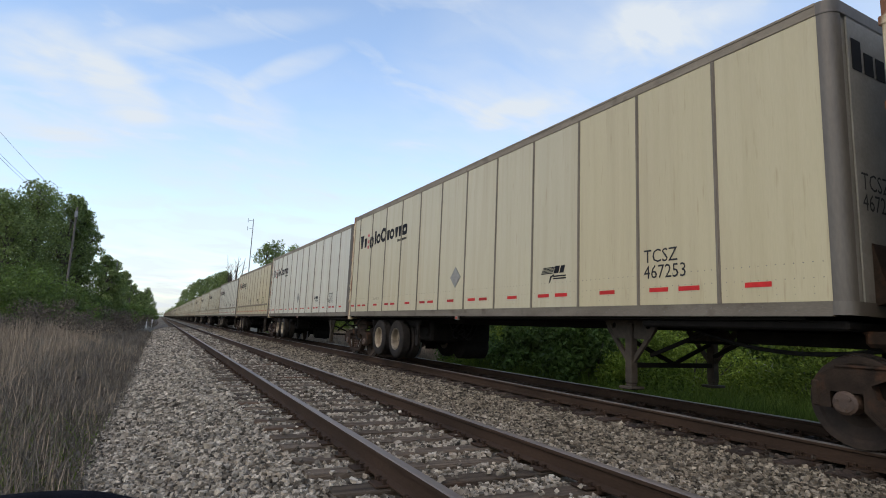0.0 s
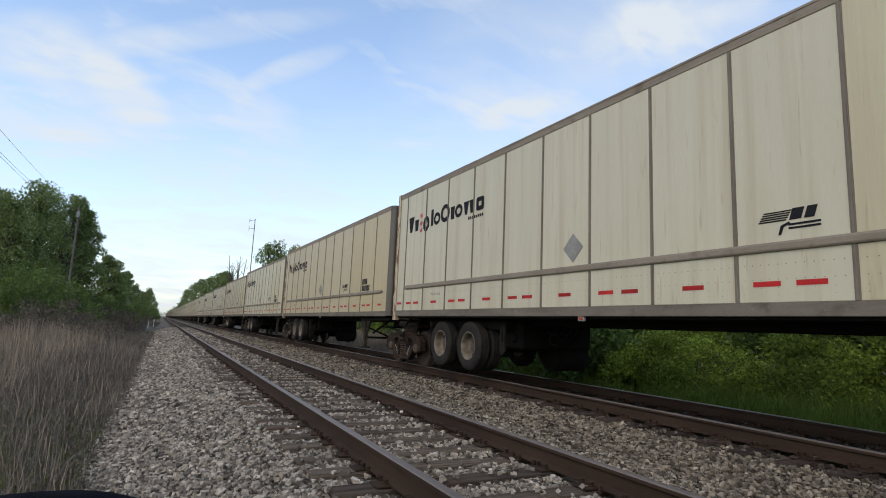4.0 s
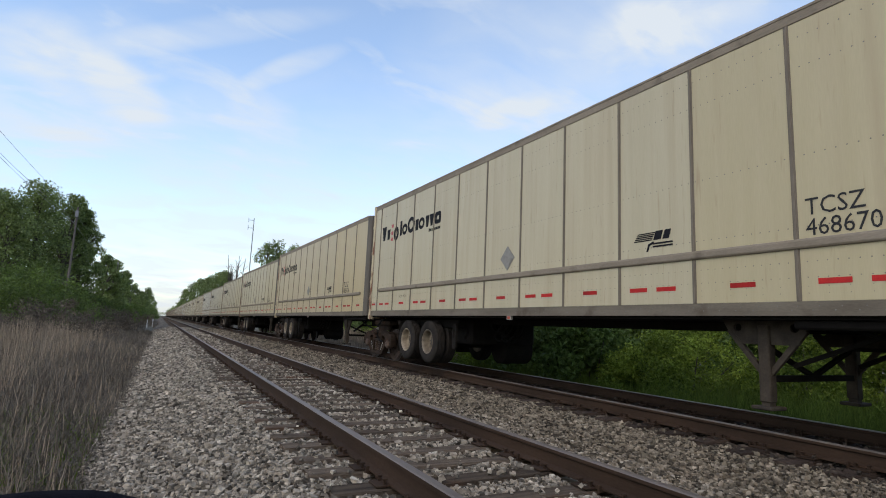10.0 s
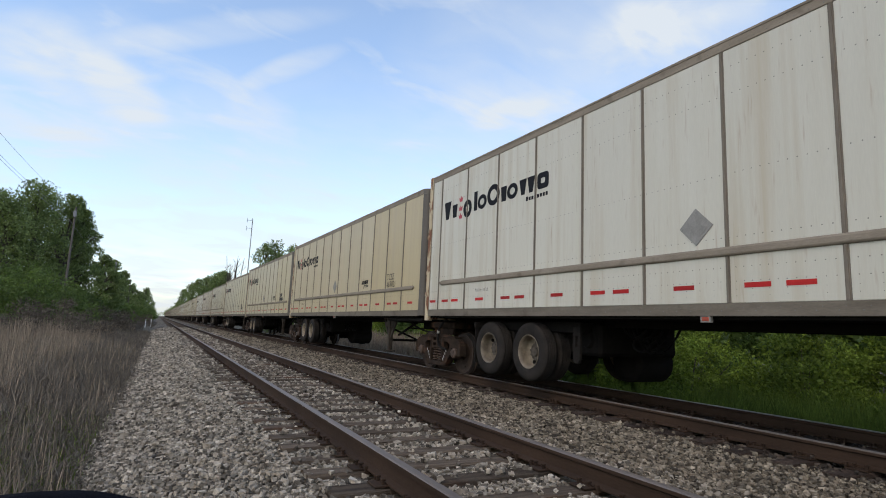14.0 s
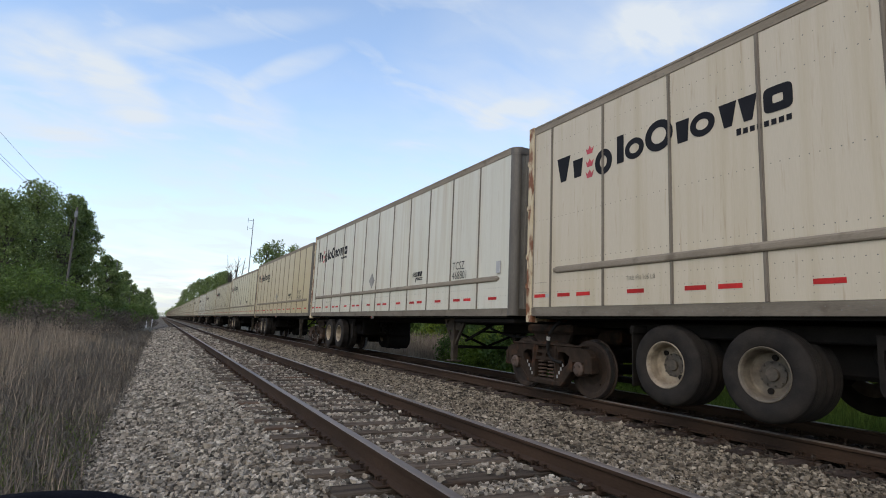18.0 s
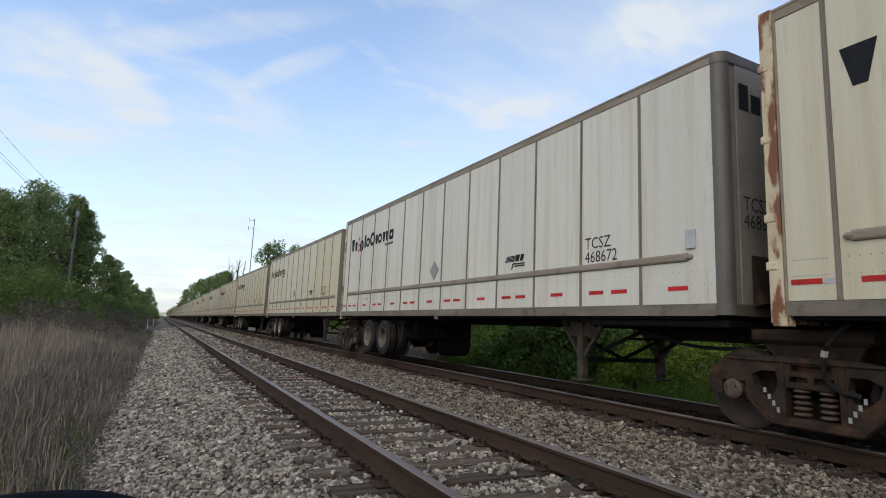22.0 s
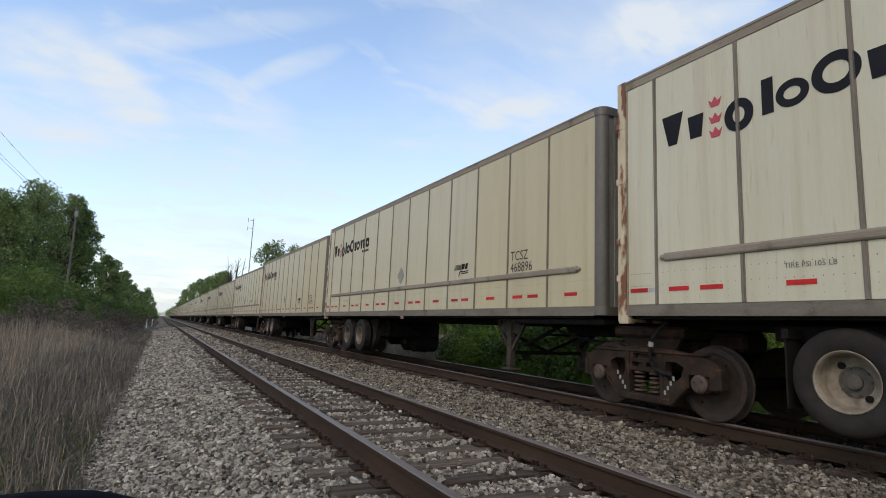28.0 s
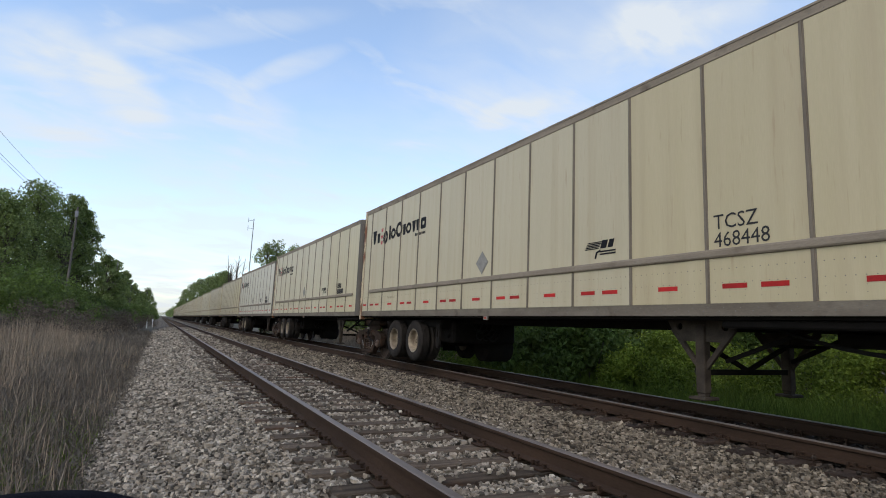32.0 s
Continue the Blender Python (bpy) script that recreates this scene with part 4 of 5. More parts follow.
    me.transform(Matrix(((0, 0, -1, -HALF - 0.006), (-1, 0, 0, -2.30), (0, 1, 0, 1.79), (0, 0, 0, 1))))
    part("tyre_notice", me, None, tr)
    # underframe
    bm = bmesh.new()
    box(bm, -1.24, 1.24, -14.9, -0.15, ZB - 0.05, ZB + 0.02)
    part("floor", bm, M["dark"], tr, "dark grimy trailer floor, shade put into its colour")
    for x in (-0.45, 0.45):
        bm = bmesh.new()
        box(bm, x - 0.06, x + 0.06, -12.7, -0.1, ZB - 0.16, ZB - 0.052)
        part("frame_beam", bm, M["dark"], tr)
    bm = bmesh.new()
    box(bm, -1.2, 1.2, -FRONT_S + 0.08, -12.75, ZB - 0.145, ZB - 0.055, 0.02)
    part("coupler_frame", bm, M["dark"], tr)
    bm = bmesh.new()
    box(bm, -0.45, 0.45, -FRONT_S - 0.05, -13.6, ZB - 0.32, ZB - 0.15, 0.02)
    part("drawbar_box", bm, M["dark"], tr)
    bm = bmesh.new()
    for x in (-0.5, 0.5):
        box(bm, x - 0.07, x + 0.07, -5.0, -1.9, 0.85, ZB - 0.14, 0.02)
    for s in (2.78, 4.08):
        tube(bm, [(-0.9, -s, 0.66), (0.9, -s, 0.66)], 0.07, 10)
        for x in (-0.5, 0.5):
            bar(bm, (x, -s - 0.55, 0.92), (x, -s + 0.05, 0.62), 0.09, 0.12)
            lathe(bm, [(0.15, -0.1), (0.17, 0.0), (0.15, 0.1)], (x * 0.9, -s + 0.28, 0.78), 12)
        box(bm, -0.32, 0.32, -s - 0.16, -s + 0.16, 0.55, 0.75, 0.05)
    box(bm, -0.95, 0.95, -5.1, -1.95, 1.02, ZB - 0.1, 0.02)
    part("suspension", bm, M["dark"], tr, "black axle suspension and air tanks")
    for k, s in enumerate((2.78, 4.08)):
        for x in (-1.10, -0.79, 1.10):
            t = part("tyre", TYRE, None, tr)
            flip = 1 if x == -1.10 else -1
            t.matrix_basis = pose(x, -s, 0.665, (47 * k + 131 * x) % 360, 0, 0 if flip > 0 else 180)
            if abs(x) > 1:
                part("rim", RIM, None, t)
            if x < -1:
                part("hub", HUB, None, t)
    for sx in (-1, 1):
        bm = bmesh.new()
        box(bm, *sorted((sx * 1.2, sx * 0.62)), -2.22, -2.20, 0.34, 1.05, 0.004)
        box(bm, *sorted((sx * 1.22, sx * 0.4)), -2.25, -2.18, 1.05, 1.16, 0.01)
        part("mud_flap", bm, M["flap"], tr)
    bm = bmesh.new()
    cut_plate(bm, [(-5.08, 0.60), (-5.12, 0.54), (-5.20, 0.54), (-5.24, 0.60), (-5.24, 1.12), (-5.08, 1.12)], [[(-5.13, 0.80), (-5.19, 0.80), (-5.19, 0.98), (-5.13, 0.98)]], -1.08, -1.03)
    part("air_tank_bracket", bm, M["flap"], tr)
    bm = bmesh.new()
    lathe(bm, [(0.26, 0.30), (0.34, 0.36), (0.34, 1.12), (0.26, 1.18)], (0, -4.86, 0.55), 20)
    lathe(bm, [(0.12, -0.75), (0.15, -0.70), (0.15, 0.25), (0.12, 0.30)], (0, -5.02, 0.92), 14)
    # added block, stands in for the dark shaded gap behind the wheels
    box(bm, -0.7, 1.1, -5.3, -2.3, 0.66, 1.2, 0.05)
    part("air_tank", bm, M["dark"], tr, "black air tanks with an added dark block filling the gap behind the wheels")
    bm = bmesh.new()
    for k in range(5):
        drop, far = 0.20 + 0.06 * k, 0.55 + 0.07 * k
        tube(bm, [(-0.2 + 0.1 * k, -5.3 - far * f, ZB - 0.12 - drop * 4 * f * (1 - f) * (1.2 - 0.4 * f)) for f in (0, 0.12, 0.3, 0.5, 0.7, 0.88, 1)], 0.02, 6)
    for k in range(3):
        tube(bm, [(0.15 * k - 0.2, -5.68 - 0.16 * math.sin(a) - 0.05 * k, 0.88 + (0.11 + 0.015 * k) * math.cos(a)) for a in [j * math.tau / 12 for j in range(13)]], 0.018, 6)
    part("hose_bundle", bm, M["cable"], tr, "black air hoses hanging in loops")
    # landing gear
    for sx in (-1, 1):
        bm = bmesh.new()
        x, s = sx * 0.90, 12.27
        box(bm, x - 0.065, x + 0.065, -s - 0.065, -s + 0.065, 0.34, ZB - 0.1, 0.012)
        box(bm, x - 0.14, x + 0.14, -s - 0.12, -s + 0.12, 0.26, 0.30, 0.01)
        box(bm, x - 0.05, x + 0.05, -s - 0.05, -s + 0.05, 0.29, 0.36)
        ring = lambda c: [(c + 0.05 * math.cos(k * math.tau / 10), ZB - 0.13 + 0.05 * math.sin(k * math.tau / 10)) for k in range(10)]
        cut_plate(bm, [(-s - 0.54, ZB - 0.02), (-s + 0.54, ZB - 0.02), (-s + 0.36, ZB - 0.32), (-s - 0.36, ZB - 0.32)], [ring(-s - 0.33), ring(-s + 0.33)], x - 0.02, x + 0.02)
        bar(bm, (x, -s - 0.44, ZB - 0.16), (x, -s, 0.60), 0.05, 0.06)
        bar(bm, (x, -s + 0.44, ZB - 0.16), (x, -s, 0.60), 0.05, 0.06)
        part("landing_leg", bm, M["gear"], tr, "folding steel landing leg with a foot plate")
    bm = bmesh.new()
    bar(bm, (-0.9, -12.27, 0.60), (0.9, -12.27, 0.60), 0.07, 0.07)
    bar(bm, (-0.87, -12.27, 0.95), (0.0, -12.27, 0.62), 0.05)
    bar(bm, (0.87, -12.27, 0.95), (0.0, -12.27, 0.62), 0.05)
    part("leg_brace", bm, M["dark"], tr)
    bm = bmesh.new()
    for sx in (-1, 1):
        bar(bm, (sx * 0.7, -12.45, 0.75), (sx * 0.5, -13.4, ZB - 0.12), 0.05)
    bar(bm, (-0.62, -12.95, 0.97), (0.62, -12.95, 0.97), 0.04)
    part("drag_strut", bm, M["dark"], tr)
    # coupler tongue and air hose
    bm = bmesh.new()
    box(bm, -0.16, 0.16, -FRONT_S - 0.55, -FRONT_S + 0.3, 0.86, 1.06, 0.04)
    part("coupler", bm, M["bogie"], tr)
    bm = bmesh.new()
    tube(bm, [(-0.65, -13.0 - 0.25 * k, 1.2 - 0.018 * k - 0.2 * 4 * k / 10 * (1 - k / 10)) for k in range(11)], 0.026, 6)
    part("air_hose", bm, M["cable"], tr)
    for ch in list(tr.children):
        if ch.name.split(".")[0] in ("body", "side_panel", "side_post", "top_rail", "nose_band", "nose_corner", "nose_panel", "roof", "rear_frame", "rear_door", "edge_strip", "waist_rail"):
            me = ch.data.copy()
            dy = ch.matrix_basis.translation.y
            for v in me.vertices:
                if v.co.z > ZB:
                    v.co.z = ZB + (v.co.z - ZB) * (1 + TAPER * (1 + (v.co.y + dy) / 15))
            ch.data = me
    return tr


def build_bogie():
    """Two-axle rail bogie, centre at y = 0, rail height."""
    bg = thing("rail_bogie", "rusty cast-steel two-axle rail bogie with coil springs", "bogie", "bogies of the train")
    for sx in (-1, 1):
        bm = bmesh.new()
        x0, x1 = sorted((sx * 1.06, sx * 0.93))
        half = [(1.14, 0.40), (1.17, 0.60), (1.12, 0.71), (1.00, 0.77), (0.80, 0.80), (0.40, 0.86)]
        under = [(0.46, 0.14), (0.66, 0.34), (0.71, 0.40), (0.71, 0.56), (1.00, 0.56), (1.00, 0.40)]
        outer = half + [(-y, z) for y, z in half[::-1]] + [(-y, z) for y, z in under[::-1]] + under
        win = [(0.36, 0.70), (0.52, 0.70), (0.64, 0.64), (0.60, 0.52), (0.48, 0.42), (0.38, 0.46), (0.34, 0.58)]
        holes = [win, [(-y, z) for y, z in win], [(-0.26, 0.24), (0.26, 0.24), (0.26, 0.54), (-0.26, 0.54)]]
        for a, b, c, d in ((-0.22, -0.03, 0.60, 0.66), (0.03, 0.22, 0.60, 0.66), (-0.2, 0.2, 0.71, 0.78)):
            holes.append([(a, c), (b, c), (b, d), (a, d)])
        cut_plate(bm, outer, holes, x0, x1)
        box(bm, x0 - 0.03, x1 + 0.03, -0.44, 0.44, 0.13, 0.225, 0.02)
        box(bm, x0 - 0.02, x1 + 0.02, -0.95, 0.95, 0.795, 0.825, 0.01)
        for s in (-1, 1):
            box(bm, x0 - 0.02, x1 + 0.02, *sorted((s * 0.265, s * 0.32)), 0.2, 0.80, 0.01)
            bar(bm, ((x0 + x1) / 2, s * 0.68, 0.40), ((x0 + x1) / 2, s * 0.44, 0.16), 0.17, 0.035)
            box(bm, x0 - 0.02, x1 + 0.02, *sorted((s * 1.10, s * 1.17)), 0.40, 0.66, 0.015)
        sf = part("side_frame", bm, M["bogie"], bg)
        for k in range(2 if sx < 0 else 0):
            bm = bmesh.new()
            s = -0.42 if k == 0 else 0.42
            for j in range(4):
                f = 0.2 + 0.18 * j
                y, z = s * (1.28 - 0.62 * f), 0.56 - 0.36 * f
                box(bm, *sorted((sx * 1.066, sx * 1.062)), y - 0.016, y + 0.016, z - 0.027, z + 0.027)
            part("stencil", bm, M["stencil"], sf, "short faded stencilled marks")
        for y in (-0.13, 0.13) if sx < 0 else ():
            bm = bmesh.new()
            for j in range(5):
                z = 0.255 + 0.06 * j
                lathe_z(bm, 0.085, 0.06, z, z + 0.038, (sx * 0.99, y))
            part("coil_spring", bm, M["bearing"], bg)
        for y in (-0.865, 0.865):
            bm = bmesh.new()
            box(bm, *sorted((sx * 0.92, sx * 1.04)), y - 0.13, y + 0.13, 0.58, 0.66, 0.01)
            lathe(bm, [(0.05, sx * 1.10), (0.09, sx * 1.095), (0.115, sx * 1.075), (0.115, sx * 0.92)], (0, y, 0.457), 16)
            for j in range(3):
                a = j * math.tau / 3 + 0.4
                lathe(bm, [(0.016, sx * 1.115), (0.016, sx * 1.07)], (0, y + 0.065 * math.cos(a), 0.457 + 0.065 * math.sin(a)), 6)
            part("bearing", bm, M["bearing"], bg)
    bm = bmesh.new()
    box(bm, -1.0, 1.0, -0.21, 0.21, 0.52, 0.80, 0.04)
    box(bm, -0.45, 0.45, -0.35, 0.35, 0.80, 1.02, 0.05)
    part("bolster", bm, M["bogie"], bg)
    bm = bmesh.new()
    box(bm, -0.9, 0.9, -0.5, 0.75, 1.0, 1.16, 0.04)
    for sx in (-1, 1):
        slab(bm, [(-0.35, 0.86), (0.5, 0.86), (0.8, 1.16), (-0.5, 1.16)], sx * 0.80 - 0.03, sx * 0.80 + 0.03)
    box(bm, -0.25, 0.25, -0.95, -0.4, 0.86, 1.1, 0.05)
    part("adapter_bed", bm, M["bogie"], bg)
    bm = bmesh.new()
    tube(bm, [(-1.0, -0.36, 1.22), (-1.06, -0.31, 1.16), (-1.10, -0.26, 1.08), (-1.125, -0.21, 1.0), (-1.13, -0.18, 0.92), (-1.125, -0.165, 0.83), (-1.12, -0.16, 0.74), (-1.115, -0.18, 0.66), (-1.11, -0.24, 0.59), (-1.09, -0.33, 0.545), (-1.05, -0.45, 0.525)], 0.027, 8)
    part("brake_hose", bm, M["cable"], bg)
    bm = bmesh.new()
    tube(bm, [(-1.13, -0.187, 0.945), (-1.128, -0.175, 0.885)], 0.034, 8)
    part("hose_fitting", bm, M["stencil"], bg)
    bm = bmesh.new()
    for y in (-0.42, 0.42):
        tube(bm, [(-0.85, y, 0.42), (0.85, y, 0.42)], 0.05, 8)
        for x in (-0.75, 0.75):
            box(bm, x - 0.05, x + 0.05, *sorted((y * 0.9, y * 1.12)), 0.3, 0.6, 0.02)
    part("brake_beam", bm, M["dark"], bg)
    for y in (-0.865, 0.865):
        bm = bmesh.new()
        tube(bm, [(-1.0, 0, 0), (1.0, 0, 0)], 0.085, 14)
        ws = part("wheelset", bm, M["dark"], bg)
        ws.matrix_basis = pose(0, y, 0.457)
        for sx in (-1, 1):
            w = part("wheel", WHEEL, None, ws)
            w.matrix_basis = pose(sx * GAUGE / 2, 0, 0, 0, 0, 0 if sx < 0 else 180)
    return bg


def lathe_z(bm, r1, r0, z0, z1, c, seg=12):
    rings = []
    for r, z in ((r0, z0), (r1, (z0 + z1) / 2 - 0.004), (r1, (z0 + z1) / 2 + 0.004), (r0, z1)):
        rings.append([bm.verts.new((c[0] + r * math.cos(k * math.tau / seg), c[1] + r * math.sin(k * math.tau / seg), z)) for k in range(seg)])
    for u, v in zip(rings, rings[1:]):
        for k in range(seg):
            bm.faces.new((u[k], u[(k + 1) % seg], v[(k + 1) % seg], v[k]))
    bm.faces.new(rings[0]); bm.faces.new(rings[-1])


def wheel_mesh():
    """Freight wheel: rim, dished plate, hub; outer face towards -x, flange inside."""
    bm = bmesh.new()
    prof = [(0.09, -0.10), (0.13, -0.10), (0.145, -0.06), (0.24, -0.03), (0.36, -0.045), (0.385, -0.064), (0.41, -0.068), (0.45, -0.068), (0.457, -0.06), (0.462, 0.02), (0.470, 0.035), (0.486, 0.045), (0.486, 0.062), (0.470, 0.068), (0.41, 0.068), (0.385, 0.05), (0.24, 0.02), (0.14, 0.09), (0.09, 0.09)]
    mi = [0] * 8 + [1] + [0] * 9
    lathe(bm, prof, seg=40, mi=mi)
    for k in range(2):
        a = k * math.pi + 0.7
        lathe(bm, [(0.018, -0.062), (0.018, -0.03)], (0, 0.30 * math.cos(a), 0.30 * math.sin(a)), 8)
    return mesh_of(bm, "wheel", [M["wheel"], M["tread"]])


TYRE, RIM, HUB, WHEEL = tyre_mesh(), rim_mesh(), hub_mesh(), wheel_mesh()
TONES = {"c": (0.495, 0.439, 0.291), "y": (0.480, 0.404, 0.251), "w": (0.568, 0.544, 0.447), "l": (0.547, 0.503, 0.357), "p": (0.513, 0.444, 0.328)}
WORDS = {"c": "cream", "y": "yellowed cream", "w": "white", "l": "pale cream", "p": "faded pinkish cream"}
# order in the train: number painted on the side (blank where it cannot be read), tone, waist rail
FLEET = [("", "c", 1), ("", "c", 1), ("467253", "c", 0), ("467311", "w", 0), ("468570", "y", 1), ("468390", "w", 1), ("468875", "c", 1), ("", "l", 1), ("", "y", 1), ("", "l", 1),
         ("468548", "c", 1), ("468549", "l", 1), ("468765", "l", 1), ("468809", "l", 1), ("468586", "c", 1), ("468670", "c", 2), ("468476", "y", 1), ("468405", "c", 1), ("468763", "c", 1), ("468354", "l", 1),
         ("468823", "w", 2), ("469021", "y", 1), ("", "c", 1), ("", "l", 0), ("468328", "l", 1), ("468401", "p", 2), ("468801", "w", 1), ("468364", "y", 1), ("468849", "l", 1), ("468461", "c", 1),
         ("468396", "l", 1), ("468672", "w", 1), ("468619", "l", 1), ("468013", "c", 1), ("468198", "y", 1), ("468514", "l", 1), ("", "c", 1), ("", "c", 1), ("468105", "l", 1), ("468896", "c", 1),
         ("467338", "c", 0), ("468953", "l", 1), ("468447", "c", 1), ("468486", "c", 1), ("468448", "c", 1), ("", "l", 1), ("", "w", 1), ("", "c", 1), ("", "c", 1), ("", "l", 1), ("", "c", 1), ("", "c", 1),
         ("", "l", 1), ("", "c", 1), ("", "y", 1), ("", "c", 1), ("", "l", 1), ("", "c", 1), ("", "c", 1), ("", "w", 1), ("", "l", 1), ("", "c", 1), ("", "c", 1)]
FIRST = -2                    # place in the train of the first entry
OFFSET = {-1: 0.05, 0: 0.25, 1: 0.25, 2: 0.2, 3: 0.45, 4: 0.3, 7: 0.45, 8: 0.46, 9: 0.5, 10: 0.49, 11: 0.58, 12: 0.47, 13: 0.55, 14: 0.59, 15: 0.54, 16: 0.51, 17: 0.5, 18: 0.44, 19: 0.3, 21: 0.44, 22: 0.36, 23: 0.37, 24: 0.4, 25: 0.35,
          26: 0.27, 27: 0.18, 28: 0.06, 29: 0.13, 30: 0.15, 31: 0.68, 32: 0.7, 33: 0.6, 36: 0.48, 37: 0.4, 38: 0.52, 39: 0.3, 40: 0.2, 41: 0.14, 42: 0.19}


def rear_at(n, t):
    """Where the rear end of the n-th trailer stands along the track at t seconds."""
    ks = sorted(OFFSET)
    return REAR_0 + float(np.interp(n, ks, [OFFSET[k] for k in ks])) + PITCH_L * n - SPEED * t


def number_mesh(number, z, s):
    bm_mat = Matrix(((0, 0, -1, -HALF - 0.005), (-1, 0, 0, -s), (0, 1, 0, z), (0, 0, 0, 1)))
    if number:
        me = text_mesh("TCSZ\n" + number, 0.255, M["numeral"])
        me.transform(bm_mat @ Matrix.Translation((0, 0.214, 0)) @ Matrix.Diagonal((0.89, 1.0, 1, 1)))
        return me
    bm = bmesh.new()
    for row, cols in ((1, 4), (0, 6)):
        for k in range(cols):
            box(bm, 0.02 + 0.125 * k, 0.11 + 0.125 * k, row * 0.214, row * 0.214 + 0.18, 0, 0.003)
    me = mesh_of(bm, "lettering", M["numeral"])
    me.transform(bm_mat)
    return me


TRAINS = []
DOC_BOX = (4, 24, 29)           # trailers with a small document box by the front corner
TANDEM = {11: 0.30, 23: 0.10}           # tandem axles slid forward on these trailers


FAR_FROM = 45                 # from here on the trailers stay more than sixty metres away
FAR_KEEP = ("body", "side_panel", "side_post", "top_rail", "bottom_rail", "waist_rail", "rear_frame", "roof", "tyre", "suspension", "floor", "side_frame", "bolster", "adapter_bed")


def far_version(ob):
    """A copy with only the parts that can be told apart from far off."""
    o = copy_thing(ob, pose(0, 0, 0))
    for ch in [c for c in o.children_recursive if c.parent is not o or c.name.split(".")[0] not in FAR_KEEP or (c.name.startswith("tyre") and c.matrix_basis.translation.x > 0)]:
        bpy.data.objects.remove(ch)
    return o


def make_train():
    protos, bogie = {w: build_trailer(w) for w in (1, 0, 2)}, build_bogie()
    far_tr, far_bg = far_version(protos[1]), far_version(bogie)
    free = [*protos.values(), bogie, far_tr, far_bg]

    def place(ob, m):
        if ob in free:
            free.remove(ob)
            ob.matrix_basis = m
            return ob
        return copy_thing(ob, m)

    for i, (number, tone, waist) in enumerate(FLEET):
        n = i + FIRST
        TRAINS.append((n, place(far_tr if n >= FAR_FROM else protos[waist], pose(FAR_X, rear_at(n, 0), 0)), place(far_bg if n >= FAR_FROM else bogie, pose(FAR_X, rear_at(n, 0) - 0.2, 0))))
    rng = random.Random(11)
    for (n, tr, bg), (number, tone, waist) in zip(TRAINS, FLEET):
        tagged(tr, "%s box trailer on rails, grey posts, %s" % (WORDS[tone], "waist rub rail" if waist else "no waist rail"))
        for ch in list(tr.children):
            kind = ch.name.split(".")[0]
            if kind == "side_panel":
                f = rng.uniform(0.965, 1.03)
                warm = (1, 1, 1) if tone == "w" or ch.location.y > -11 else (0.98, 0.95, 0.86)
                ch.color = (*[min(1, c * f * w) for c, w in zip(TONES[tone], warm)], 1)
        if n >= FAR_FROM:
            continue
        me = number_mesh(number, 0.0, 0.0)
        me.transform(Matrix(((0, -1, 0, -0.98), (1, 0, 0, -15.162 - LONGER[waist] + HALF), (0, 0, 1, 2.36), (0, 0, 0, 1))))
        part("nose_number", me, None, tr)
        if n == 33:
            bm = bmesh.new()
            s = POST_GAP[1][0] + 10 * POST_GAP[1][1] + 0.03
            slab(bm, [(-s, 2.32), (-s - 0.05, 2.45), (-s - 0.13, 2.85), (-s - 0.17, 3.15), (-s - 0.12, 3.34), (-s - 0.05, 3.2), (-s, 3.25)], -HALF - 0.003, -HALF)
            part("paint_smear", bm, M["smear"], tr, "faded red smear of paint")
        if n == 29:
            bm = bmesh.new()
            dots(bm, (14.985,), [1.55 + 0.115 * k for k in range(25)], 0.003, 0.022, 0)
            tagged(part("corner_rivets", bm, M["white"], tr), kind="stuff")
        if n in DOC_BOX:
            bm = bmesh.new()
            side_box(bm, 14.60, 14.74, 2.12, 2.36, 0.03, 0.034, 0.006)
            part("document_box", bm, M["gear"] if n == 4 else M["silver"], tr)
        for ch in tr.children if n in TANDEM else ():
            if ch.name.split(".")[0] in ("tyre", "suspension", "mud_flap", "air_tank_bracket", "air_tank", "hose_bundle"):
                ch.matrix_basis = pose(0, -TANDEM[n], 0) @ ch.matrix_basis
        part("fleet_number", number_mesh(number, 2.10 if waist else 1.79, POST_GAP[waist][0] + 10 * POST_GAP[waist][1] + (0.55 if n == 23 else 0.10)), None, tr, "black painted fleet number" if number else "")


make_train()
# ---- plants ----
def leaves(centres, radii, count, size, seed, squash=0.8, shell=0.55):
    """Many small pointed leaf blades in clumps: verts and quads."""
    rng = np.random.default_rng(seed)
    c, r = np.asarray(centres, float), np.asarray(radii, float)
    w = r ** 2 / (r ** 2).sum()
    k = rng.choice(len(c), count, p=w)
    d = rng.normal(size=(count, 3)); d /= np.linalg.norm(d, axis=1)[:, None]
    rad = r[k] * rng.uniform(shell, 1.08, count) ** 0.7
    p = c[k] + d * rad[:, None] * np.array([1, 1, squash])
    a = rng.normal(size=(count, 3)) + d * 0.4; a /= np.linalg.norm(a, axis=1)[:, None]
    b = np.cross(a, rng.normal(size=(count, 3))); b /= np.linalg.norm(b, axis=1)[:, None]
    s = size * rng.uniform(0.6, 1.4, count)[:, None]
    V = np.stack([p - a * s, p + b * s * 0.55, p + a * s, p - b * s * 0.55], 1).reshape(-1, 3)
    F = (np.arange(count)[:, None] * 4 + np.arange(4)[None])
    return V, F


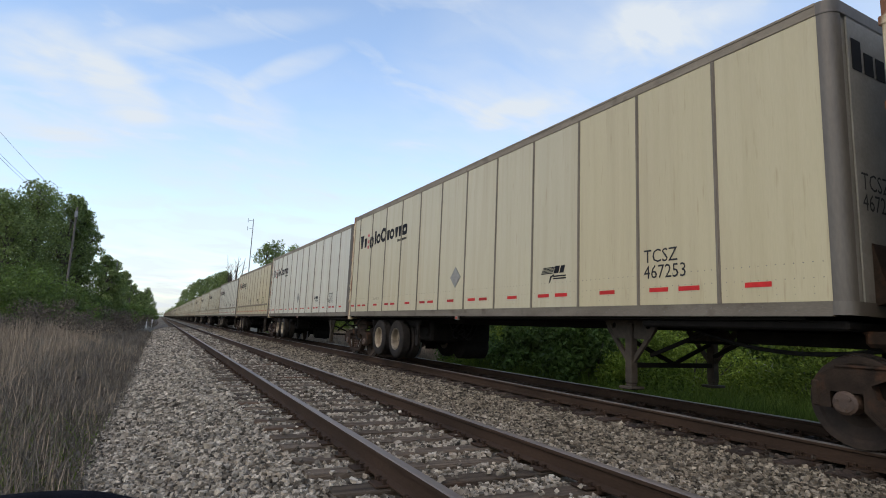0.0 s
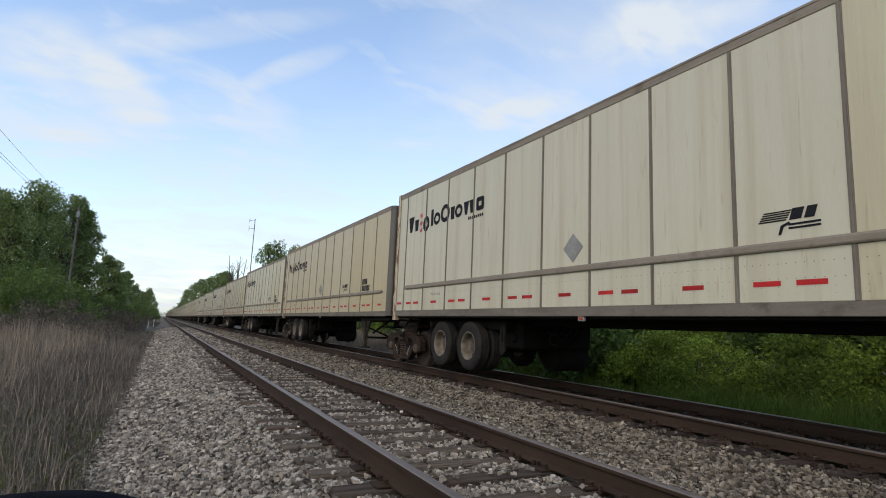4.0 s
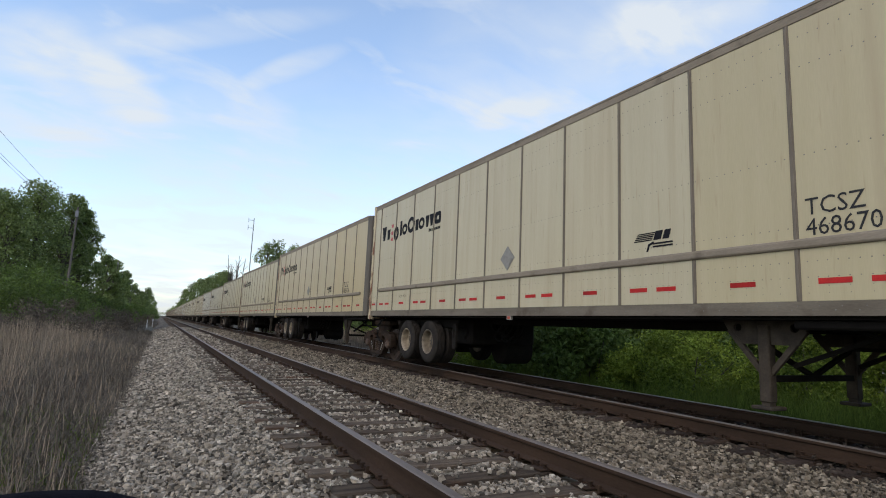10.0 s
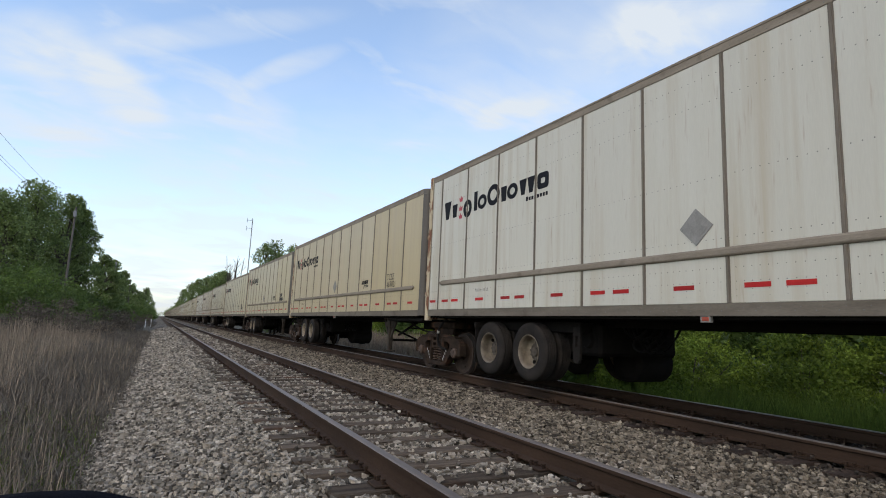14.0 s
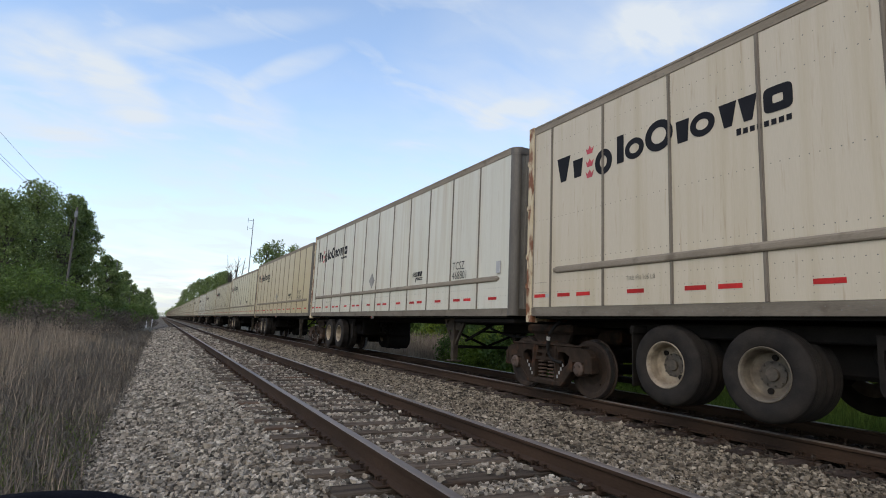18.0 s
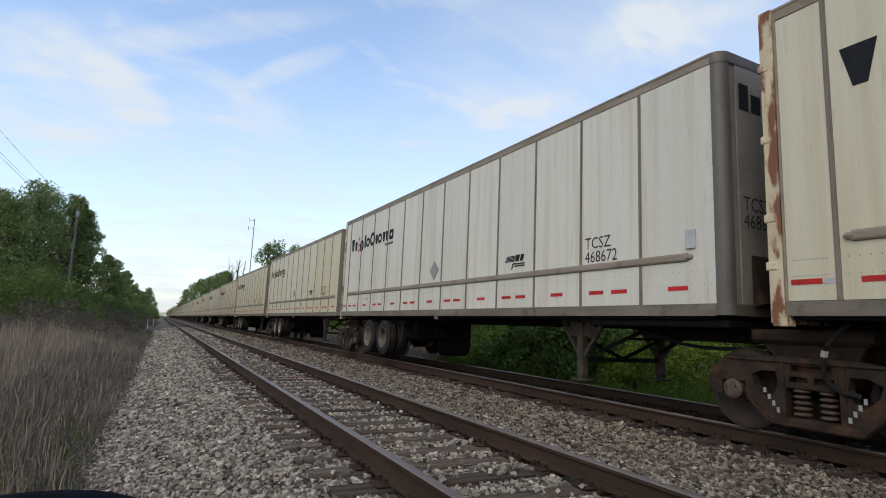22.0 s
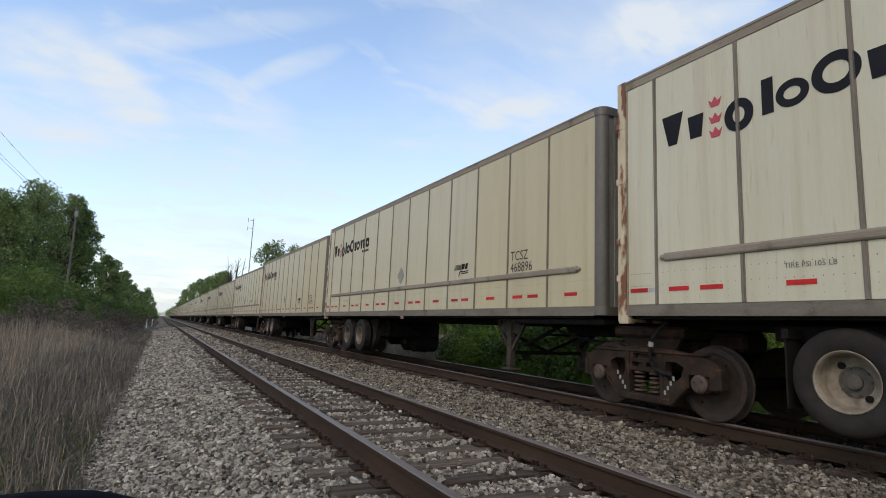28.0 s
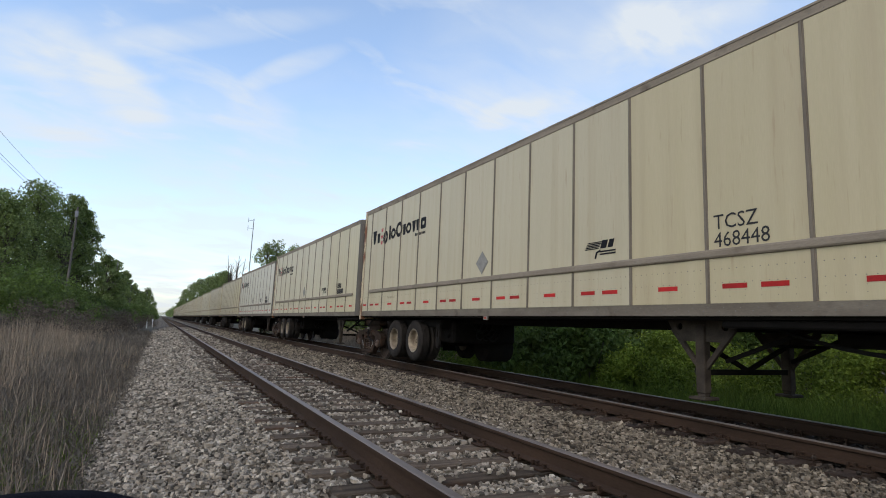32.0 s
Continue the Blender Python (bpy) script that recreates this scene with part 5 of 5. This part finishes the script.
def blades(x, y, z, h, w, seed, lean=0.25, bits=1):
    """Grass blades: bent tapered strips of two quads' worth, as triangles."""
    rng = np.random.default_rng(seed)
    n = len(x)
    a = rng.uniform(0, math.tau, n)
    l = rng.normal(0, lean, n) * h
    dx, dy = np.cos(a) * w / 2, np.sin(a) * w / 2
    b = rng.uniform(0, math.tau, n)
    lx, ly = np.cos(b) * l, np.sin(b) * l
    base = np.stack([x, y, z], -1)
    side = np.stack([dx, dy, np.zeros(n)], -1)
    mid = base + np.stack([lx * 0.35, ly * 0.35, h * 0.55], -1)
    tip = base + np.stack([lx, ly, h], -1)
    V = np.stack([base - side, base + side, mid + side * 0.8, mid - side * 0.8, tip], 1).reshape(-1, 3)
    o = np.arange(n)[:, None] * 5
    F = np.concatenate([o + np.array([[0, 1, 2]]), o + np.array([[0, 2, 3]]), o + np.array([[3, 2, 4]])])
    return V, F


def make_tree(x, y, height, spread, seed, mat, count, leaf, label, bare_to=0.25, name="tree", clumps=22, tuft=1.0):
    rng = random.Random(seed)
    tr = thing(name, label, "tree")
    z0 = land_z(x) - 0.1
    height *= 1.23
    spread *= 1.08
    tr.matrix_basis = pose(x, y, z0)
    bm = bmesh.new()
    r0 = height * 0.018 + 0.05
    pts = [Vector((0, 0, 0))]
    for k in range(1, 7):
        pts.append(Vector((rng.uniform(-1, 1) * 0.02 * height * k / 6, rng.uniform(-1, 1) * 0.02 * height * k / 6, height * 0.9 * k / 6)))
    tube(bm, pts, [r0 * (1 - 0.14 * k) for k in range(7)], 7)
    cs, rs = [], []
    for k in range(clumps):
        f = bare_to + (1 - bare_to) * (k + rng.random()) / clumps
        a = rng.uniform(0, math.tau)
        wide = spread * (math.sin(math.pi * min(1, 0.18 + 0.8 * f)) ** 0.7)
        d = wide * rng.uniform(0.25, 0.85)
        c = Vector((math.cos(a) * d, math.sin(a) * d, height * (f * 0.94)))
        at = pts[min(6, int(max(0.1, f - 0.12) * 6.6))]
        if k % 2 == 0:
            tube(bm, [at, at.lerp(c, 0.5) + Vector((0, 0, 0.1)), c], [r0 * 0.4, r0 * 0.25, 0.02], 5)
        cs.append(c); rs.append(spread * tuft * rng.uniform(0.22, 0.42))
    part("trunk", bm, M["bark"], tr)
    V, F = leaves(cs, rs, count, leaf, seed, 0.9, 0.3)
    part("crown", raw_mesh("crown", V, F, mat), None, tr)
    return tr


def make_bush(x, y, width, height, seed, mat, count, leaf, label, name="bush", clumps=16):
    rng = random.Random(seed)
    b = thing(name, label, "bush")
    b.matrix_basis = pose(x, y, land_z(x) - 0.05)
    bm = bmesh.new()
    cs, rs = [], []
    for k in range(clumps):
        a, d = rng.uniform(0, math.tau), width / 2 * math.sqrt(rng.random())
        h = height * (1 - 0.6 * (2 * d / width) ** 2)
        c = Vector((math.cos(a) * d, math.sin(a) * d, h * rng.uniform(0.35, 0.92)))
        if k < 7:
            tube(bm, [(c.x * 0.2, c.y * 0.2, 0), c * 0.6, c], [0.03, 0.02, 0.008], 5)
        cs.append(c); rs.append(height * rng.uniform(0.12, 0.25))
    part("woody_base", bm, M["bark"], b)
    V, F = leaves(cs, rs, count, leaf, seed, 0.85, 0.3)
    V[:, 2] = np.maximum(V[:, 2], 0.02)
    part("foliage", raw_mesh("foliage", V, F, mat), None, b)
    return b


def plant_left():
    poplar = "tall poplar with dark green leaves beside the railway"
    for k, (x, y, h, s) in enumerate(((-12.0, 56, 9.6, 3.2), (-10.8, 60, 11.6, 3.2), (-8.9, 64, 11.7, 3.0), (-11.8, 68, 12.2, 3.4), (-9.6, 74, 11.0, 3.0), (-7.9, 66, 10.9, 2.5), (-6.9, 84, 8.2, 2.5), (-15, 64, 11.2, 3.4), (-14.2, 58, 9.4, 3.4))):
        make_tree(x, y, h, s, 20 + k, M["leaf2"], 16000, 0.105, poplar, 0.02, "poplar_tree", 80, 1.0 if k in (0, 1, 3) else 0.68)
    for k, (x, y, h, s) in enumerate(((-9.0, 128, 10.6, 3.2), (-9.6, 138, 11.6, 3.4), (-8.6, 150, 10.4, 3.0), (-8.5, 175, 10.0, 3.2), (-8.2, 205, 10.0, 3.4), (-6.4, 285, 12.5, 4.0), (-6.2, 310, 12.5, 4.0), (-7.2, 250, 9.5, 3.6))):
        make_tree(x, y, h, s, 40 + k, M["leaf2"], 5200, 0.19, "green tree in the row along the railway", 0.12, "tree", 50, 0.65)
    for k, (x, y, w, h) in enumerate(((-6.9, 50, 4, 5.4), (-11.5, 44, 6, 4.8), (-8.4, 47, 5, 5.4), (-9.8, 54, 6, 6.6), (-7.0, 58, 5, 4.6), (-6.4, 70, 5, 4.2), (-7.2, 84, 6, 5.0), (-6.6, 98, 6, 4.6), (-6.2, 114, 6, 4.8), (-6.0, 135, 7, 4.6), (-5.8, 160, 8, 4.8), (-5.6, 190, 9, 5), (-5.2, 230, 10, 5.5), (-14.5, 42, 6, 4.4), (-12.8, 36, 5, 3.4))):
        make_bush(x, y, w, h, 60 + k, M["leaf"], 7500 if y < 80 else 3600, 0.085 if y < 80 else 0.17, "green leafy shrub below the trees", "shrub", 26)
    for k, (x, y, w, h) in enumerate(((-6.2, 36, 6, 3.0), (-5.4, 44, 6, 3.0), (-4.8, 54, 6, 3.0), (-4.6, 66, 6, 2.8), (-4.2, 82, 7, 2.8), (-8.5, 33, 6, 2.7), (-10.6, 31, 6, 2.5), (-4.2, 104, 8, 2.8))):
        make_bush(x, y, w, h, 90 + k, M["brush"], 6500, 0.05, "leafless brown brush beside the reeds", "brush", 24)


def plant_right():
    for k, (x, y, h, s) in enumerate(((15.9, 99, 15.2, 3.6), (18.0, 101, 16.2, 3.8), (19.8, 97, 15.0, 3.4), (14.8, 156, 14.6, 4.0), (15.8, 176, 16.5, 4.8), (16.4, 198, 18.0, 5.2), (15.4, 226, 18.5, 5.4), (14.6, 258, 19.5, 5.6), (14.0, 296, 19.5, 6), (12.6, 345, 18, 6))):
        make_tree(x, y, h * (0.87 if y < 120 else 0.82), s * (1.2 if y < 120 else 1), 120 + k, M["leaf2"], 5200, 0.16 if y < 120 else 0.27, "green tree behind the train", 0.15, "tree", 52, 0.62)
    tr = thing("bare_tree", "leafless grey tree behind the train", "tree")
    tr.matrix_basis = pose(13.4, 122, -1)
    rng = random.Random(7)
    for j in range(7):
        bm = bmesh.new()
        a, top = rng.uniform(-2.2, 2.2), rng.uniform(12.0, 15.8)
        tube(bm, [(a * 0.2, 0, 0), (a * 0.6, 0, top * 0.55), (a, rng.uniform(-1, 1), top)], [0.16, 0.11, 0.04], 5)
        for i in range(14):
            f = rng.uniform(0.45, 0.9)
            s = Vector((a * f, 0, top * f))
            tube(bm, [s, s + Vector((rng.uniform(-1.3, 1.3), rng.uniform(-1, 1), rng.uniform(0.8, 2)))], [0.06, 0.025], 4)
        part("limb", bm, M["bark"], tr)
    shrub = "bright green leafy shrub beyond the far track"
    k = 0
    # x, y, width, height, kind of leaf: 0 bright, 1 dark and large, 2 dark and small
    for x, y, w, h, leaf in ((13.4, 10.6, 3.4, 2.3, 0), (12.4, 11.6, 2.2, 1.7, 0), (12.6, 13.6, 3.4, 2.9, 1), (13.0, 15.6, 3.6, 3.1, 1), (12.8, 17.6, 3.2, 2.8, 1), (12.6, 19.6, 3.0, 2.5, 0), (12.9, 21.6, 3.0, 2.6, 2),
                             (16.6, 24.5, 3.4, 3.0, 0), (16.8, 28, 3.4, 3.0, 2), (16.4, 32, 3.4, 3.2, 0), (16.6, 37, 3.4, 3.2, 2), (16.8, 43, 3.4, 3.2, 0), (13.5, 50, 3.4, 3.4, 0), (13.6, 58, 3.4, 3.6, 2),
                             (15.6, 8.6, 3.4, 2.6, 0), (16.6, 6.4, 3.6, 2.8, 0), (17.6, 4.2, 3.6, 2.8, 2), (17.2, 10.5, 3.8, 3.4, 2), (16.5, 13, 3.8, 3.6, 0), (17.5, 2, 3.6, 2.8, 0), (15.5, -1.0, 3.4, 2.6, 0), (16.2, 17.5, 3.8, 3.8, 2), (16.5, 21, 3.6, 3.8, 0), (13.8, 5.2, 2.0, 1.25, 0), (14.6, 2.8, 2.2, 1.4, 2)):
        mat, count, size = ((M["bush"], 8200, 0.05), (M["darkleaf"], 6200, 0.085), (M["darkleaf"], 8200, 0.055))[leaf]
        far = y > 24
        make_bush(x, y, w, h, 150 + k, mat, count // 2 if far else count, size * (1.8 if far else 1), "dark large-leaved shrub beyond the far track" if leaf == 1 else shrub, "shrub", 34)
        k += 1
    for j, y in enumerate(range(-10, 100, 7)):
        make_bush(20 + 1.5 * (j % 2), y, 9, 7.5, 190 + j, M["leaf"], 11000, 0.13, "tall green thicket behind the shrubs", "thicket", 48)
    for j, y in enumerate(range(-14, 66, 9)):
        make_bush(27 + 2 * (j % 2), y, 12, 8.0, 230 + j, M["darkleaf"], 6500, 0.22, "tall dark thicket behind the shrubs", "thicket", 40)


def field(name, label, cat, x0, x1, y0, y1, n, h, w, mat, seed, lean=0.2, edge=None):
    rng = np.random.default_rng(seed)
    x, y = rng.uniform(x0, x1, n), y0 + (y1 - y0) * rng.random(n) ** 1.7
    if edge is not None:
        keep = x < edge + rng.normal(0, 0.16, n) + 0.10 * np.sin(y * 1.3) + 0.08 * np.sin(y * 3.1)
        x, y = x[keep], y[keep]
    z = np.interp(x, [-60, -6, -1.2, -0.4, 9.9, 12, 40], [-1.1, -1.0, -0.85, -0.74, -0.86, -0.9, -1.0]) - 0.03
    hh = h(x, y) * rng.uniform(0.55, 1.15, len(x))
    if name == "dry_weeds":      # broken stalks and side twigs at all heights
        z += hh * rng.uniform(0, 0.55, len(x)) ** 1.3
        hh *= 0.58
    V, F = blades(x, y, z, hh, w * rng.uniform(0.6, 1.4, len(x)) * (1 + np.maximum(0, y - 12) * 0.06), seed, lean)
    ob = new(name, raw_mesh(name, V, F, mat))
    tagged(ob, label, cat, kind="stuff")


def plant_fields():
    field("dry_weeds", "grey dead weeds and stalks along the ballast edge", "dry grass", -5.0, -0.2, 2.6, 60, 110000, lambda x, y: np.interp(-x, [0.2, 0.5, 1.0, 2.2, 5], [0.14, 0.28, 0.46, 0.64, 0.75]) * (1 + 0.35 * np.sin(x * 5 + y * 2.3) * np.sin(y * 1.7 + x)) * np.interp(y, [2.6, 4.2, 6.5], [0.4, 0.62, 1]), 0.011, M["weed"], 201, 0.75, -0.42)
    field("dry_reeds", "tall tan dry reeds beside the railway", "dry grass", -16, -2.4, 5, 80, 52000, lambda x, y: np.interp(-x, [2.4, 3.4, 6, 16], [0.7, 1.12, 1.3, 1.3]) * (1 + 0.25 * np.sin(x * 2 + y) * np.sin(y * 0.9 - x) + 0.32 * np.sin(x * 0.7 - y * 0.31) * np.sin(y * 0.23 + x * 0.4)), 0.012, M["reed"], 202, 0.09, -2.4)
    field("dead_stalks", "pale dead stalks standing in the weeds", "dry grass", -4.5, -0.5, 5.5, 30, 2200, lambda x, y: np.interp(-x, [0.5, 1.2, 4.5], [0.4, 0.75, 1.15]), 0.011, M["reed"], 205, 0.16, -0.55)
    field("rear_weeds", "dead weeds behind the camera", "dry grass", -9, -0.3, -10, 3, 26000, lambda x, y: np.interp(-x, [0.3, 1.2, 9], [0.3, 0.7, 1.2]), 0.014, M["weed"], 206, 0.3, -0.45)
    field("green_weeds", "small green weeds among the dead stalks", "grass", -1.9, -0.5, 6.4, 11, 1500, lambda x, y: np.interp(-x, [0.5, 1.0, 1.9], [0.16, 0.36, 0.5]), 0.012, M["grass"], 203, 0.5, -0.4)
    dead_litter()
    field("green_grass", "long green grass beyond the far track", "grass", 9.5, 16, -4, 40, 70000, lambda x, y: np.interp(x, [9.5, 10.4, 11.2, 16], [0.12, 0.42, 0.78, 0.95]) * np.interp(y, [16, 22, 26], [1, 0.7, 0.4]) * (1 + 0.3 * np.sin(x * 2.1 + y) * np.sin(y * 1.3)), 0.016, M["grass"], 204, 0.35)
    field("far_reeds", "tan dry reeds beyond the far track", "dry grass", 10.2, 15.5, 22, 60, 16000, lambda x, y: np.interp(x, [10.2, 11, 15.5], [0.5, 1.3, 1.6]) * np.interp(y, [22, 25, 60], [0.5, 1, 1]), 0.018, M["reed"], 209, 0.12)


def dead_litter():
    """Curled dead leaves and broken bits caught in the weeds."""
    rng = np.random.default_rng(207)
    n = 46000
    x, y = -0.45 - 4.3 * rng.random(n) ** 1.2, 2.8 + 40 * rng.random(n) ** 2.2
    top = np.interp(-x, [0.45, 1.0, 2.2, 5], [0.12, 0.36, 0.52, 0.6]) * np.interp(y, [2.6, 4.2, 6.5], [0.4, 0.62, 1])
    z = np.interp(x, [-6, -1.2, -0.4], [-1.0, -0.85, -0.74]) + top * rng.uniform(0.2, 1.05, n)
    V, F = leaves(np.stack([x, y, z], -1), np.full(n, 0.03), n, 0.017, 208)
    tagged(new("dead_litter", raw_mesh("dead_litter", V, F, M["weed"])), "brown dead leaves caught in the weeds", "dead leaves", kind="stuff")


def far_woods():
    """Distant woods on both sides: one mesh of clumps."""
    rng = np.random.default_rng(300)
    cs, rs = [], []
    for y in np.arange(330, 1500, 7):
        for side in (-1, 1):
            off = 7.5 + rng.uniform(0, 9) if side < 0 else 13 + rng.uniform(0, 9)
            top = rng.uniform(9, 14)
            for k in range(3):
                cs.append((side * off + rng.uniform(-2, 2), y + rng.uniform(-3, 3), top * (0.3 + 0.27 * k))); rs.append(rng.uniform(2.2, 3.8))
    for side in (-1, 1):
        for y in np.arange(150, 330, 9):
            cs.append((side * 24 - 2, y, 5)); rs.append(5)
    for x in np.arange(-60, 60, 5):
        cs.append((x, 1560, 5)); rs.append(6.5)
    V, F = leaves(cs, rs, 30000, 0.7, 301, 0.9, 0.3)
    tagged(new("far_woods", raw_mesh("far_woods", V, F, M["leaf2"])), "distant green woods on both sides of the line", "woods", kind="stuff")


plant_left()
plant_right()
plant_fields()
far_woods()


# ---- poles and wires ----
def utility_pole(x, y, top):
    p = thing("utility_pole", "grey wooden utility pole beside the trees", "utility pole", "utility poles")
    p.matrix_basis = pose(x, y, land_z(x))
    t = top - land_z(x)
    bm = bmesh.new()
    tube(bm, [(0, 0, -0.2), (0.02, 0, t * 0.5), (0.0, 0, t)], [0.105, 0.09, 0.07], 10)
    part("pole", bm, M["wood"], p)
    bm = bmesh.new()
    box(bm, -0.12, 0.12, -0.2, -0.08, t - 0.9, t - 0.35, 0.03)
    part("transformer_box", bm, M["steel"], p)


for y in (4, 54, 104, 157, 210):
    utility_pole(-7.1, y, 9.8)


def wire(x, z, label):
    bm = bmesh.new()
    pts = []
    for a, b in ((-46, 4), (4, 54), (54, 104), (104, 157), (157, 210)):
        for k in range(8):
            f = k / 8
            pts.append((x, a + (b - a) * f, z - 0.55 * 4 * f * (1 - f)))
    tube(bm, pts, 0.009, 5)
    tagged(new("overhead_wire", mesh_of(bm, "overhead_wire", M["steel"])), label, "wire", "overhead wires")


wire(-7.8, 10.05, "thin grey overhead wire on the pole tops")
wire(-7.75, 9.05, "thin grey overhead wire below the top one")
wire(-7.3, 8.45, "thin grey overhead wire below the top one")


def antenna_mast(x, y, top):
    a = thing("antenna_mast", "slim grey radio mast with two side antennas behind the train", "mast")
    a.matrix_basis = pose(x, y, -1.0)
    t = top + 1.0
    bm = bmesh.new()
    tube(bm, [(0, 0, 0), (0, 0, t)], [0.11, 0.07], 8)
    part("mast", bm, M["steel"], a)
    for z in (t - 0.4, t - 1.9):
        bm = bmesh.new()
        tube(bm, [(0, 0, z), (-0.95, 0, z)], 0.035, 6)
        tube(bm, [(-0.95, 0, z - 0.45), (-0.95, 0, z + 0.45)], 0.04, 6)
        part("side_antenna", bm, M["steel"], a)


antenna_mast(13.9, 106, 20.0)


def marker_post(x, y):
    p = thing("marker_post", "small white marker post beside the ballast", "post", "marker posts")
    p.matrix_basis = pose(x, y, land_z(x))
    bm = bmesh.new()
    box(bm, -0.07, 0.07, -0.04, 0.04, 0, 1.25, 0.01)
    part("board", bm, M["white"], p)


marker_post(-1.6, 92)
marker_post(-0.9, 95)


def loose_stones():
    """Stones close by that can be told apart, one by one."""
    rng = random.Random(77)
    meshes = [raw_mesh("stone", s, STONE_TRIS, M["stonepiece"]) for s in STONES[:12]]
    for k in range(300):
        x, y = rng.uniform(0.45, 0.95), rng.uniform(4.05, 4.55)
        s = part("stone", rng.choice(meshes), None, ballast)
        size = 0.0205 * rng.lognormvariate(0, 0.25)
        s.matrix_basis = pose(x, y, bed_z(x) + rng.uniform(-0.004, 0.03), rng.gauss(0, 25), rng.gauss(0, 25), rng.uniform(0, 360)) @ Matrix.Diagonal((size, size, size, 1))


loose_stones()


def tripod_bag():
    """Tall padded bag standing beside the camera, of which only the rounded top shows."""
    b = thing("tripod_bag", "dark blue padded nylon tripod bag standing on the ballast", "bag")
    b.matrix_basis = pose(-0.145, 0.98, bed_z(-0.145) + 0.02)
    h = 0.746 - bed_z(-0.145) - 0.02
    bm = bmesh.new()
    tube(bm, [(0, 0, 0), (0, 0, 0.02), (0, 0, h - 0.07), (0, 0, h - 0.03), (0, 0, h - 0.01), (0, 0, h)], [0.085, 0.10, 0.125, 0.11, 0.075, 0.02], 24)
    bmesh.ops.scale(bm, vec=(1.6, 1.0, 1.0), verts=bm.verts[:])
    part("bag_body", bm, M["cloth"], b, smooth=True)
    bm = bmesh.new()
    tube(bm, [(0, -0.10, 0.3), (0, -0.14, 0.45), (0, -0.14, 0.7), (0, -0.10, 0.85)], 0.012, 6)
    part("strap", bm, M["cloth"], b)


tripod_bag()


# ---- the train runs ----
def motions():
    for n, tr, bg in TRAINS:
        walk(tr, [(t, pose(FAR_X, rear_at(n, t), 0)) for t in (0, 8, 16, 24, 32)])
        walk(bg, [(t, pose(FAR_X, rear_at(n, t) - 0.2, 0)) for t in (0, 8, 16, 24, 32)])
        # wheels roll without slip while the bogie is near
        pass_t = (rear_at(n, 0) - 0.2) / SPEED
        f0, f1 = max(0, round((pass_t - 1.7) * FPS)), min(32 * FPS, round((pass_t + 0.6) * FPS))
        if f1 <= f0:
            continue
        turn = math.degrees(SPEED / 0.457 / FPS)
        for ws in [c for c in bg.children if c.name.startswith("wheelset")]:
            y = ws.matrix_basis.translation.y
            steps = sorted({0, *range(f0, f1 + 1), 32 * FPS})
            walk(ws, [(f / FPS, pose(0, y, 0.457, turn * (min(max(f, f0), f1) - f0))) for f in steps])


motions()
